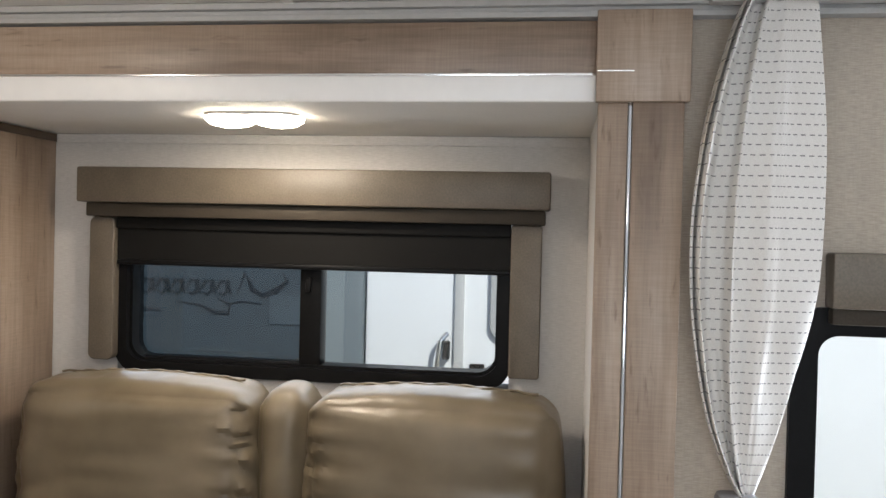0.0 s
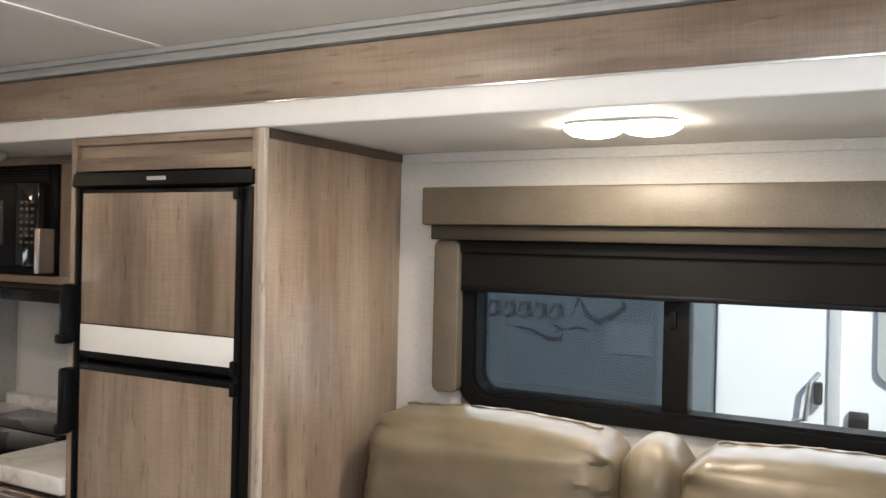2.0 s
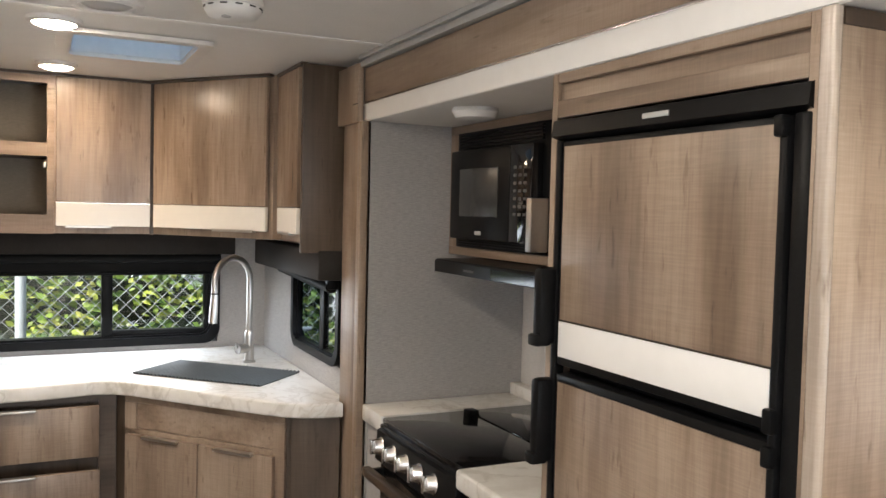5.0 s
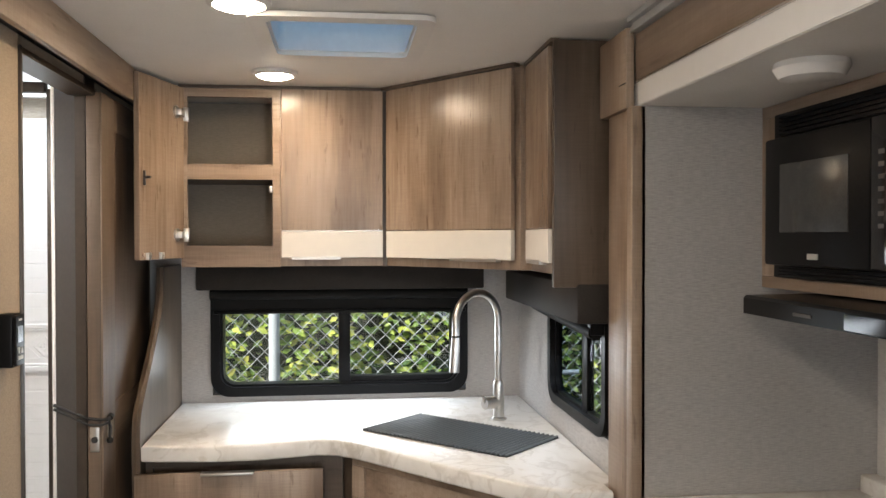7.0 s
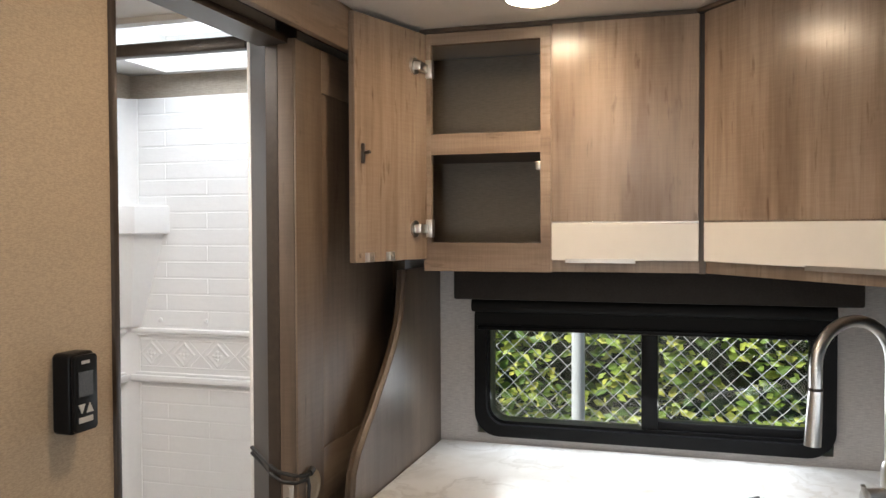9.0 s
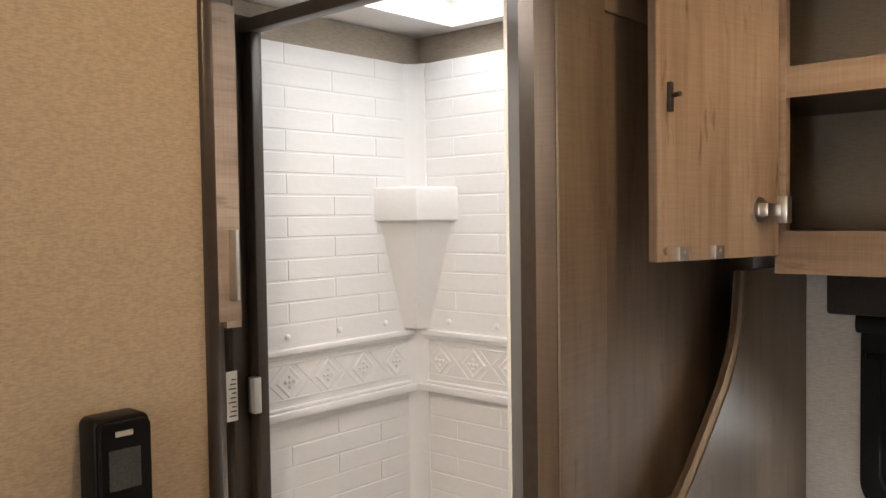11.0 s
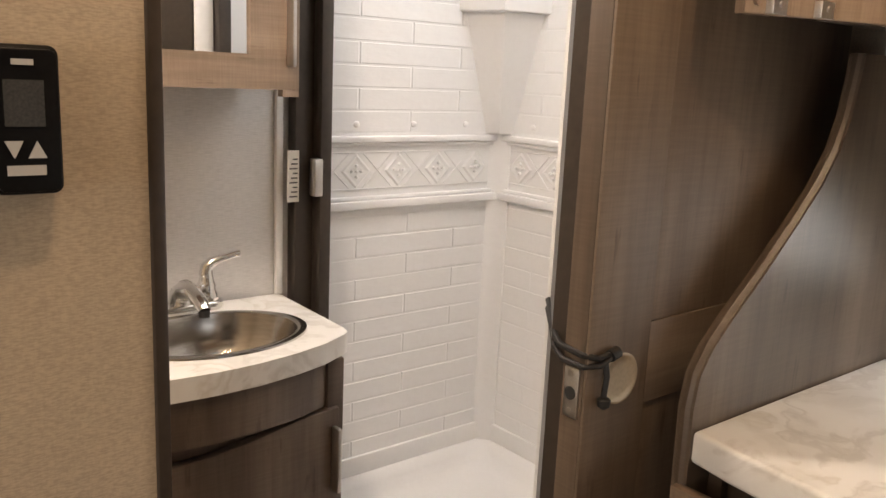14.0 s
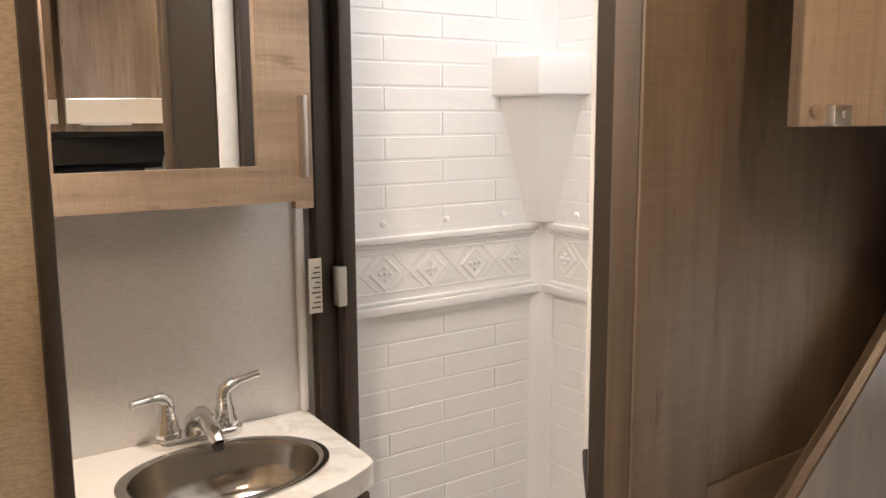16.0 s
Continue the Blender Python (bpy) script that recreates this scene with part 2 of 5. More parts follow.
glass_clear = glass("window_glass", (0.93, 0.96, 0.96), 0.06)
glass_screen = glass("window_glass_with_screen", (0.50, 0.56, 0.60), 0.07)
mirror_mat = material("mirror", (0.86, 0.87, 0.87), 0.01, 1.0)


def glow(name, colour, strength):
    m = material(name, (0.8, 0.8, 0.8), 0.4)
    b = m.node_tree.nodes["Principled BSDF"]
    b.inputs["Emission Color"].default_value, b.inputs["Emission Strength"].default_value = (*colour, 1), strength
    return m


glow_warm = glow("lit_lamp_lens", (1.0, 0.84, 0.62), 42)
# oak lightened so the rounded corner carries its highlight in the colour
oak_highlight = wood("oak_foil_highlight", 2, (0.34, 0.28, 0.235), (0.46, 0.39, 0.33), (0.55, 0.48, 0.42), 0.22, 0.2)
glow_vent = glow("daylit_blue_vent_lid", (0.20, 0.48, 0.80), 0.55)
glow_vent.node_tree.nodes["Principled BSDF"].inputs["Base Color"].default_value = (0.05, 0.12, 0.2, 1)
glow_sky = glow("daylit_skylight_dome", (0.85, 0.94, 1.0), 1.2)


def foliage():
    m = material("hedge_leaves", (0.10, 0.16, 0.03), 0.5)
    n, l, b = nodes_of(m)
    g = n.new("ShaderNodeNewGeometry")
    c = ramp(m, g.outputs["Random Per Island"], [(0.0, (0.05, 0.11, 0.02)), (0.40, (0.21, 0.33, 0.05)), (0.75, (0.48, 0.55, 0.09)), (1.0, (0.68, 0.66, 0.14))])
    l.new(c, b.inputs["Base Color"])
    b.inputs["Transmission Weight"].default_value = 0.0
    b.inputs["Subsurface Weight"].default_value = 0.0
    return m


leaf_mat = foliage()
hedge_shade = speckled("hedge_painted_shade", (0.02, 0.035, 0.012), 0.9, 20, 0.4, 0)
galvanised = speckled("galvanised_wire", (0.58, 0.60, 0.60), 0.45, 60, 0.1, 0)
pole_white = speckled("galvanised_pole", (0.62, 0.64, 0.65), 0.4, 40, 0.06, 0)
trailer_white = speckled("white_fibreglass", (0.78, 0.79, 0.80), 0.3, 8, 0.02, 0)
trailer_grey = speckled("grey_fibreglass", (0.11, 0.135, 0.15), 0.3, 6, 0.05, 0)
trailer_pale = speckled("pale_grey_patch", (0.17, 0.20, 0.215), 0.35, 8, 0.05, 0)
decal_dark = material("dark_decal", (0.035, 0.045, 0.055), 0.4)
decal_teal = material("teal_decal", (0.02, 0.30, 0.42), 0.4)
asphalt = speckled("asphalt", (0.10, 0.10, 0.10), 0.9, 60, 0.3, 0.3)
floor_mat = wood("vinyl_plank_floor", 0, (0.14, 0.11, 0.09), (0.20, 0.165, 0.135), (0.26, 0.215, 0.18), 0.4)


# ---- mesh helpers ----
def box(bm, x0, x1, y0, y1, z0, z1, bevel=0.0, seg=2, m=None):
    r = bmesh.ops.create_cube(bm, size=1.0)
    t = Matrix.Translation(((x0 + x1) / 2, (y0 + y1) / 2, (z0 + z1) / 2)) @ Matrix.Diagonal((x1 - x0, y1 - y0, z1 - z0, 1))
    bmesh.ops.transform(bm, matrix=(m @ t) if m else t, verts=r["verts"])
    if bevel:
        es = list({e for v in r["verts"] for e in v.link_edges})
        bmesh.ops.bevel(bm, geom=es, offset=bevel, segments=seg, profile=0.5, affect="EDGES")
    return bm


def B(*args, **kw):
    return box(bmesh.new(), *args, **kw)


def rod(bm, p, q, r, seg=10, r2=None):
    p, q = Vector(p), Vector(q)
    d = q - p
    m = Matrix.Translation((p + q) / 2) @ d.to_track_quat("Z", "Y").to_matrix().to_4x4()
    bmesh.ops.create_cone(bm, cap_ends=True, segments=seg, radius1=r, radius2=r if r2 is None else r2, depth=d.length, matrix=m)
    return bm


def tube(bm, pts, r, seg=8, closed=False):
    """A round bar swept along points; r may be a list."""
    pts = [Vector(p) for p in pts]
    k = len(pts)
    rings, up = [], Vector((0.0123, 0.02, 1)).normalized()
    for i, p in enumerate(pts):
        a, c = pts[max(i - 1, 0)], pts[min(i + 1, k - 1)]
        d = (c - a).normalized()
        if abs(d.dot(up)) > 0.95:
            up = Vector((1, 0.1, 0)).normalized()
        s = d.cross(up).normalized()
        up = s.cross(d).normalized()
        rr = r[i] if isinstance(r, (list, tuple)) else r
        rings.append([bm.verts.new(p + rr * (math.cos(6.28319 * j / seg) * s + math.sin(6.28319 * j / seg) * up)) for j in range(seg)])
    for a, c in zip(rings, rings[1:]):
        for j in range(seg):
            bm.faces.new((a[j], a[(j + 1) % seg], c[(j + 1) % seg], c[j]))
    bm.faces.new(rings[0][::-1]), bm.faces.new(rings[-1])
    return bm


def prism(pts, axis, lo, hi, bevel=0.0):
    """A flat outline given along the two other axes, made solid from lo to hi along axis."""
    bm = bmesh.new()
    def at(p, h):
        c = list(p)
        c.insert(axis, h)
        return c
    a = [bm.verts.new(at(p, lo)) for p in pts]
    c = [bm.verts.new(at(p, hi)) for p in pts]
    bm.faces.new(a), bm.faces.new(c[::-1])
    for i in range(len(pts)):
        j = (i + 1) % len(pts)
        bm.faces.new((a[i], c[i], c[j], a[j]))
    bmesh.ops.recalc_face_normals(bm, faces=bm.faces)
    if bevel:
        es = [e for e in bm.edges if abs(e.verts[0].co[axis] - e.verts[1].co[axis]) < 1e-6]
        bmesh.ops.bevel(bm, geom=es, offset=bevel, segments=3, profile=0.5, affect="EDGES")
    return bm


def rounded(x0, x1, z0, z1, r, n=7):
    """Outline of a rectangle with round corners."""
    out = []
    for cx, cz, a in ((x1 - r, z1 - r, 0), (x0 + r, z1 - r, 90), (x0 + r, z0 + r, 180), (x1 - r, z0 + r, 270)):
        for i in range(n + 1):
            t = radians(a + 90 * i / n)
            out.append((cx + r * math.cos(t), cz + r * math.sin(t)))
    return out


def ring(outer, inner, axis, lo, hi):
    """A frame between two outlines of the same count, made solid along axis."""
    bm = bmesh.new()
    def at(p, h):
        c = list(p)
        c.insert(axis, h)
        return bm.verts.new(c)
    rows = [[at(p, h) for p in o] for o, h in ((outer, lo), (outer, hi), (inner, hi), (inner, lo))]
    k = len(outer)
    for a in range(4):
        for i in range(k):
            j = (i + 1) % k
            bm.faces.new((rows[a][i], rows[a][j], rows[(a + 1) % 4][j], rows[(a + 1) % 4][i]))
    bmesh.ops.recalc_face_normals(bm, faces=bm.faces)
    return bm


def lathe(profile, centre, seg=32, axis=(0, 0, 1)):
    """Turned shape: profile of (radius, height) about an axis."""
    bm = bmesh.new()
    q = Vector((0, 0, 1)).rotation_difference(Vector(axis)).to_matrix().to_4x4()
    m = Matrix.Translation(centre) @ q
    rows = []
    for r, h in profile:
        rows.append([bm.verts.new(m @ Vector((r * math.cos(6.28319 * i / seg), r * math.sin(6.28319 * i / seg), h))) for i in range(seg)])
    for a, c in zip(rows, rows[1:]):
        for i in range(seg):
            bm.faces.new((a[i], a[(i + 1) % seg], c[(i + 1) % seg], c[i]))
    bm.faces.new(rows[0][::-1]), bm.faces.new(rows[-1])
    bmesh.ops.recalc_face_normals(bm, faces=bm.faces)
    return bm


def cushion(x0, x1, y0, y1, z0, z1, round_=0.07, puff=0.02, n=16, wrinkle=0.006, seed=0, inner=0):
    """A stuffed block: round edges, swollen faces, creases towards the ends."""
    bm = bmesh.new()
    bmesh.ops.create_cube(bm, size=2.0)
    bmesh.ops.subdivide_edges(bm, edges=bm.edges, cuts=n, use_grid_fill=True)
    c = Vector(((x0 + x1) / 2, (y0 + y1) / 2, (z0 + z1) / 2))
    h = Vector(((x1 - x0) / 2, (y1 - y0) / 2, (z1 - z0) / 2))
    rr = min(round_, h.x * 0.95, h.y * 0.95, h.z * 0.95)
    for v in bm.verts:
        u = v.co.copy()
        p = Vector((u.x * h.x, u.y * h.y, u.z * h.z))
        core = Vector([max(-h[i] + rr, min(h[i] - rr, p[i])) for i in range(3)])
        d = p - core
        if d.length > 1e-6:
            p = core + d.normalized() * rr
        s = Vector([(1 - u[(i + 1) % 3] ** 2) * (1 - u[(i + 2) % 3] ** 2) * u[i] * puff for i in range(3)])
        p = p + s
        edge = abs(u.x) ** 3
        w = noise.noise(Vector((u.x * 1.5 + seed, u.z * 7 + u.y * 2, seed * 1.7)))
        p.y -= wrinkle * w * (0.3 + 1.2 * edge) * (1 if u.y < 0 else 0)
        crease = noise.noise(Vector((seed * 2.3 + (1 if u.x > 0 else 5), u.z * 13 + 2.5 * abs(u.x), 0.4)))
        p.y += 2.6 * wrinkle * max(0, crease) ** 0.8 * max(0, abs(u.x) - 0.66) / 0.34 * (1 if u.y < 0 else 0) * (0.2 if inner * u.x < 0 else 1.0)
        p.z += wrinkle * 0.2 * noise.noise(Vector((u.x * 9 + seed, u.y * 2, 3.0))) * (1 if u.z > 0.5 else 0)
        v.co = c + p
    for f in bm.faces:
        f.smooth = True
    return bm


def base_of(ob):
    p = Vector((0, 0, 0))
    while ob is not None:
        p += ob.location
        ob = ob.parent
    return p


def mesh_of(name, bm, mat, origin, smooth):
    bmesh.ops.translate(bm, vec=-Vector(origin), verts=bm.verts)
    if smooth:
        for f in bm.faces:
            f.smooth = True
        for e in bm.edges:
            if len(e.link_faces) == 2 and e.calc_face_angle(0) > 0.7:
                e.smooth = False
    me = bpy.data.meshes.new(name)
    bm.to_mesh(me)
    bm.free()
    me.materials.append(mat)
    return me


def thing(name, at, label, category, group="", kind=""):
    ob = new(name)
    ob.empty_display_size = 0.05
    ob.location = at
    return tagged(ob, label, category, group, kind)


def part(name, bm, mat, parent, label="", smooth=True):
    ob = new(name, mesh_of(name, bm, mat, base_of(parent), smooth))
    ob.parent = parent
    return tagged(ob, label) if label else ob


def single(name, bm, mat, label="", category="", group="", kind="", smooth=True):
    lo = [min(v.co[i] for v in bm.verts) for i in range(3)]
    hi = [max(v.co[i] for v in bm.verts) for i in range(3)]
    at = Vector(((lo[0] + hi[0]) / 2, (lo[1] + hi[1]) / 2, lo[2]))
    ob = new(name, mesh_of(name, bm, mat, at, smooth))
    ob.location = at
    return tagged(ob, label, category, group, kind)


def setting(name, bm, mat, label, category="wall"):
    return single(name, bm, mat, label, category, kind="structure", smooth=False)


# ---- the setting ----
setting("floor", B(-4.5, 2.2, -0.75, 2.3, -0.06, 0.0), floor_mat, "grey brown vinyl plank floor of the trailer", "floor")


def wall_with_holes(name, axis, lo, hi, u0, u1, z0, z1, holes, mat, label):
    """A wall with rectangular openings right through it; axis is its thickness direction."""
    bm = bmesh.new()
    us = sorted({u0, u1, *[h[0] for h in holes], *[h[1] for h in holes]})
    zs = sorted({z0, z1, *[h[2] for h in holes], *[h[3] for h in holes]})
    for a, c in zip(us, us[1:]):
        for e, f in zip(zs, zs[1:]):
            um, zm = (a + c) / 2, (e + f) / 2
            if any(h[0] < um < h[1] and h[2] < zm < h[3] for h in holes):
                continue
            args = (a, c, lo, hi) if axis == 1 else (lo, hi, a, c)
            box(bm, *args, e, f)
    bmesh.ops.remove_doubles(bm, verts=bm.verts, dist=1e-5)
    return setting(name, bm, mat, label)


# main side wall with the slide-out opening left free between -3.19 and 0.38
wall_with_holes("wall_slide_side_rear", 1, 1.64, 1.668, -4.44, -3.03, 0, 2.0, [(-3.86, -3.27, 0.985, 1.335)], wall_grey, "grey linen wallboard with a small window opening")
wall_with_holes("wall_slide_side_front", 1, 1.64, 1.72, 0.23, 2.2, 0, 2.0, [(0.605, 2.0, 0.72, 1.40)], wall_taupe, "taupe wallboard with a wide window opening")
setting("wall_slide_side_top", B(-3.03, 0.23, 1.64, 1.72, 1.86, 2.0), wall_light, "wallboard above the slide-out opening")
wall_with_holes("wall_rear", 0, -4.44, -4.36, -0.72, 1.64, 0, 2.0, [(0.49, 1.432, 0.925, 1.33)], wall_grey, "grey linen rear wallboard with a window opening")
wall_with_holes("wall_bath_side", 1, -0.72, -0.64, -4.44, 2.2, 0, 2.0, [(0.24, 0.76, 1.29, 1.75)], wall_light, "pale grey side wallboard behind the washbasin")
setting("wall_front", B(2.12, 2.2, -0.64, 1.64, 0, 2.0), wall_taupe, "plain taupe front wallboard")
setting("wall_bathroom", B(-3.027, -2.35, 0.238, 0.30, 0, 2.0), wall_beige, "beige woven wallboard beside the bathroom doorway")
setting("wall_bathroom_rear", B(-4.36, -3.665, 0.205, 0.270, 0, 2.0), wall_beige, "wallboard behind the sliding door")
setting("wall_bathroom_top", B(-3.60, -3.027, 0.238, 0.270, 1.905, 2.0), wall_beige, "wallboard above the bathroom doorway")
setting("wall_bathroom_end", B(-2.35, -2.29, -0.64, 0.30, 0, 2.0), wall_beige, "beige woven wallboard closing the bathroom")
# the slide-out box
wall_with_holes("wall_slide_back", 1, 2.20, 2.28, -3.09, 0.30, 0, 1.80, [(-1.115, 0.02, 1.115, 1.60)], wall_light, "pale grey wallboard behind the sofa")
setting("wall_slide_left", B(-3.09, -3.012, 1.63, 2.20, 0, 1.80), wall_grey, "grey linen wallboard beside the stove")
setting("wall_slide_right", B(0.222, 0.30, 1.64, 2.20, 0, 1.80), wall_light, "pale wallboard at the sofa end")
setting("ceiling_slide", B(-3.09, 0.30, 1.626, 2.28, 1.80, 1.855), ceiling_white, "off-white slide-out ceiling", "ceiling")

ceil = bmesh.new()
for a, c, e, f in ((-4.44, 2.2, 1.14, 1.72), (-4.44, 2.2, -0.72, 0.79), (-4.44, -3.46, 0.79, 1.14), (-3.10, 2.2, 0.79, 1.14)):
    if e < 0:
        for q in ((a, c, 0.24, f), (-3.70, c, e, 0.24), (-4.44, -4.24, e, 0.24), (-4.24, -3.70, e, -0.46), (-4.24, -3.70, 0.06, 0.24)):
            box(ceil, *q, 2.003, 2.05)
    else:
        box(ceil, a, c, e, f, 2.003, 2.05)
setting("ceiling", ceil, ceiling_white, "off-white vinyl ceiling panels", "ceiling")
for x in (-0.42, -1.63, -2.84):
    setting("ceiling_batten", B(x - 0.012, x + 0.012, 0.30, 1.62, 1.998, 2.002, bevel=0.0015), white_gloss, "thin white batten over a ceiling seam", "trim")
for k, (y, z, h) in enumerate(((1.606, 1.966, 0.012), (1.612, 1.978, 0.010), (1.600, 1.988, 0.014))):
    setting("cove_trim", B(-3.03, 2.1, y, 1.64, z, z + h, bevel=0.002), trim_grey, "grey stepped cove trim under the ceiling", "trim")
setting("shower_top_band", B(-4.357, -4.30, -0.64, 0.236, 1.92, 2.0), wall_taupe, "taupe band above the shower wall", "trim")
setting("shower_top_band", B(-4.30, -3.70, -0.637, -0.63, 1.92, 2.0), wall_taupe, "taupe band above the shower wall", "trim")

setting("slide_wall_trim", B(-1.31, 0.22, 2.192, 2.199, 1.772, 1.798, bevel=0.002), wall_light, "pale trim strip under the slide-out ceiling", "trim")
# header over the slide-out opening
hd = thing("slide_header", (-1.4, 1.62, 1.80), "oak foil header with a white strip over the slide-out", "header", kind="structure")
part("board", B(-3.03, 0.212, 1.620, 1.638, 1.857, 1.962, bevel=0.002), oak_x, hd)
part("white_strip", B(-3.02, 0.216, 1.622, 1.636, 1.801, 1.853, bevel=0.002), white_gloss, hd, "glossy white strip")
part("metal_line", B(-3.02, 0.216, 1.617, 1.624, 1.8525, 1.8575, bevel=0.001), chrome, hd, "thin bright metal edge")

for name, xs, blk, gap in (("front", (0.216, 0.382), (0.210, 0.392), (0.274, 0.283)), ("rear", (-3.194, -3.012), (-3.222, -3.030), (-3.052, -3.046))):
    p = thing("slide_post", ((xs[0] + xs[1]) / 2, 1.62, 0), "oak foil post with a metal strip at the slide-out edge", "post", "slide-out posts", kind="structure")
    part("board", B(xs[0], gap[0], 1.612, 1.639, 0, 1.80, bevel=0.002), oak_z, p)
    part("board", B(gap[1], xs[1], 1.606, 1.639, 0, 1.80, bevel=0.002), oak_z, p)
    part("metal_strip", B(gap[0] + 0.001, gap[1] - 0.001, 1.611, 1.637, 0, 1.85, bevel=0.001), strip_metal, p, "bright metal strip")
    part("cap_block", B(blk[0], blk[1], 1.598, 1.618, 1.797, 1.978, bevel=0.003), oak_z, p)
    if name == "front":
        part("joint", B(blk[0] + 0.002, gap[1], 1.5965, 1.5985, 1.856, 1.8585), chrome, p)
    else:
        part("joint", B(-3.075, blk[1] - 0.001, 1.5965, 1.5985, 1.852, 1.8545), rubber_line, p)


# ---- windows ----
def window(name, axis, wall, depth_out, u0, u1, z0, z1, r, panes, rail, label, side):
    """Black framed slider. side: +1 when the room lies on the lower side of the wall's axis, -1 when above."""
    mid = (u0 + u1) / 2
    at = [0, 0, z0]
    at[axis], at[1 - axis] = wall, mid
    w = thing(name, at, label, "window", kind="structure")
    def span(a, c):
        lo, hi = wall - side * a, wall + side * c
        return min(lo, hi), max(lo, hi)
    outer = rounded(u0, u1, z0, z1, r)
    inner = rounded(u0 + rail, u1 - rail, z0 + rail, z1 - rail, r * 0.75)
    def mk(o, i, a, c):
        lo, hi = span(a, c)
        return ring(o, i, axis, lo, hi)
    part("frame", mk(outer, inner, 0.014, depth_out), black_frame, w, "black moulded window frame")
    part("inner_lip", mk(inner, rounded(u0 + rail * 1.25, u1 - rail * 1.25, z0 + rail * 1.25, z1 - rail * 1.25, r * 0.65), -0.004, depth_out), black_frame, w)
    for a, c, mat, deep in panes:
        lo, hi = span(-deep, deep + 0.005)
        args = (a, c, lo, hi) if axis == 1 else (lo, hi, a, c)
        pane = part("pane", B(*args, z0 + rail * 0.6, z1 - rail * 0.6), mat, w, smooth=False)
        pane.visible_shadow = False
    return w, span


def bars(w, span, axis, items, mat=None):
    for nm, a, c, e, f, near, far in items:
        lo, hi = span(near, far)
        args = (a, c, lo, hi) if axis == 1 else (lo, hi, a, c)
        part(nm, B(*args, e, f, bevel=0.003), mat or black_frame, w)


w1, sp = window("window_1", 1, 2.20, 0.07, -1.119, 0.026, 1.110, 1.585, 0.075, [(-1.085, -0.555, glass_screen, 0.045), (-0.565, -0.01, glass_clear, 0.030)], 0.036, "black framed sliding window behind the sofa, half shaded", 1)
bars(w1, sp, 1, [("mullion", -0.574, -0.512, 1.13, 1.57, -0.006, 0.066), ("sash_rail", -1.09, -0.56, 1.140, 1.160, -0.018, 0.06), ("latch", -0.556, -0.541, 1.36, 1.40, 0.004, 0.02)])
w2, sp2 = window("window_2", 0, -4.36, 0.07, 0.485, 1.437, 0.920, 1.335, 0.07, [(0.515, 0.955, glass_clear, 0.030), (0.985, 1.385, glass_clear, 0.045)], 0.034, "black framed sliding rear window above the counter", -1)
bars(w2, sp2, 0, [("mullion", 0.950, 0.994, 0.94, 1.32, -0.006, 0.066), ("sash_rail", 0.985, 1.40, 0.955, 0.985, -0.016, 0.06), ("sash_stile", 1.375, 1.40, 0.96, 1.31, -0.016, 0.06)])
w3, sp3 = window("window_3", 1, 1.64, 0.026, -3.862, -3.266, 0.982, 1.338, 0.07, [(-3.83, -3.50, glass_screen, 0.016), (-3.50, -3.30, glass_clear, 0.008)], 0.030, "small black framed side window by the sink", 1)
bars(w3, sp3, 1, [("mullion", -3.525, -3.475, 1.0, 1.32, -0.002, 0.024)])
w4, sp4 = window("window_4", 1, 1.64, 0.07, 0.598, 2.01, 0.715, 1.405, 0.06, [(0.64, 1.97, glass_clear, 0.040)], 0.045, "large black framed front window beside the curtain", 1)
bars(w4, sp4, 1, [("mullion", 1.30, 1.34, 0.74, 1.39, -0.004, 0.066)])

w5, sp5 = window("window_5", 1, -0.64, 0.07, 0.235, 0.765, 1.285, 1.755, 0.05, [(0.26, 0.74, glass_clear, 0.030)], 0.030, "small black framed window mirrored in the metal strip", -1)

# padded valance, side pads and shade of the sofa window
v = thing("window_valance", (-0.54, 2.15, 1.56), "padded taupe vinyl valance round the sofa window", "valance")
part("top_pad", B(-1.197, 0.122, 2.105, 2.198, 1.599, 1.698, bevel=0.006), pad_taupe, v)
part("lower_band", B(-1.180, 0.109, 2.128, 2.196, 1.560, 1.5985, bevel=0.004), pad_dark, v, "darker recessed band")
part("side_pad", prism(rounded(-1.183, -1.108, 1.150, 1.560, 0.02), 1, 2.155, 2.198, 0.004), pad_taupe, v)
part("side_pad", prism(rounded(0.020, 0.102, 1.150, 1.560, 0.008), 1, 2.155, 2.198, 0.004), pad_taupe, v)
s = thing("roller_shade", (-0.545, 2.18, 1.425), "black roller shade drawn a third down", "shade")
part("fabric", B(-1.106, 0.019, 2.172, 2.175, 1.435, 1.565), shade_black, s)
part("hem_bar", B(-1.106, 0.019, 2.166, 2.180, 1.424, 1.438, bevel=0.004), black_frame, s)
part("upper_fold", B(-1.106, 0.019, 2.160, 2.1715, 1.527, 1.56, bevel=0.003), shade_black, s)

v = thing("window_valance", (-4.32, 0.97, 1.318), "charcoal padded valance under the rear cabinets", "valance")
part("pad", B(-4.358, -4.262, 0.447, 1.486, 1.318, 1.407, bevel=0.006), valance_dark, v)
s = thing("roller_shade", (-4.34, 0.96, 1.226), "black roller shade partly drawn over the rear window", "shade")
part("fabric", B(-4.341, -4.338, 0.500, 1.425, 1.235, 1.33), shade_black, s)
part("hem_bar", B(-4.343, -4.331, 0.497, 1.428, 1.226, 1.240, bevel=0.004), black_frame, s)
part("roller", rod(bmesh.new(), (-4.31, 0.49, 1.300), (-4.31, 1.43, 1.300), 0.020, 14), shade_black, s)
v = thing("window_valance", (-3.69, 1.62, 1.29), "charcoal padded valance over the small side window", "valance")
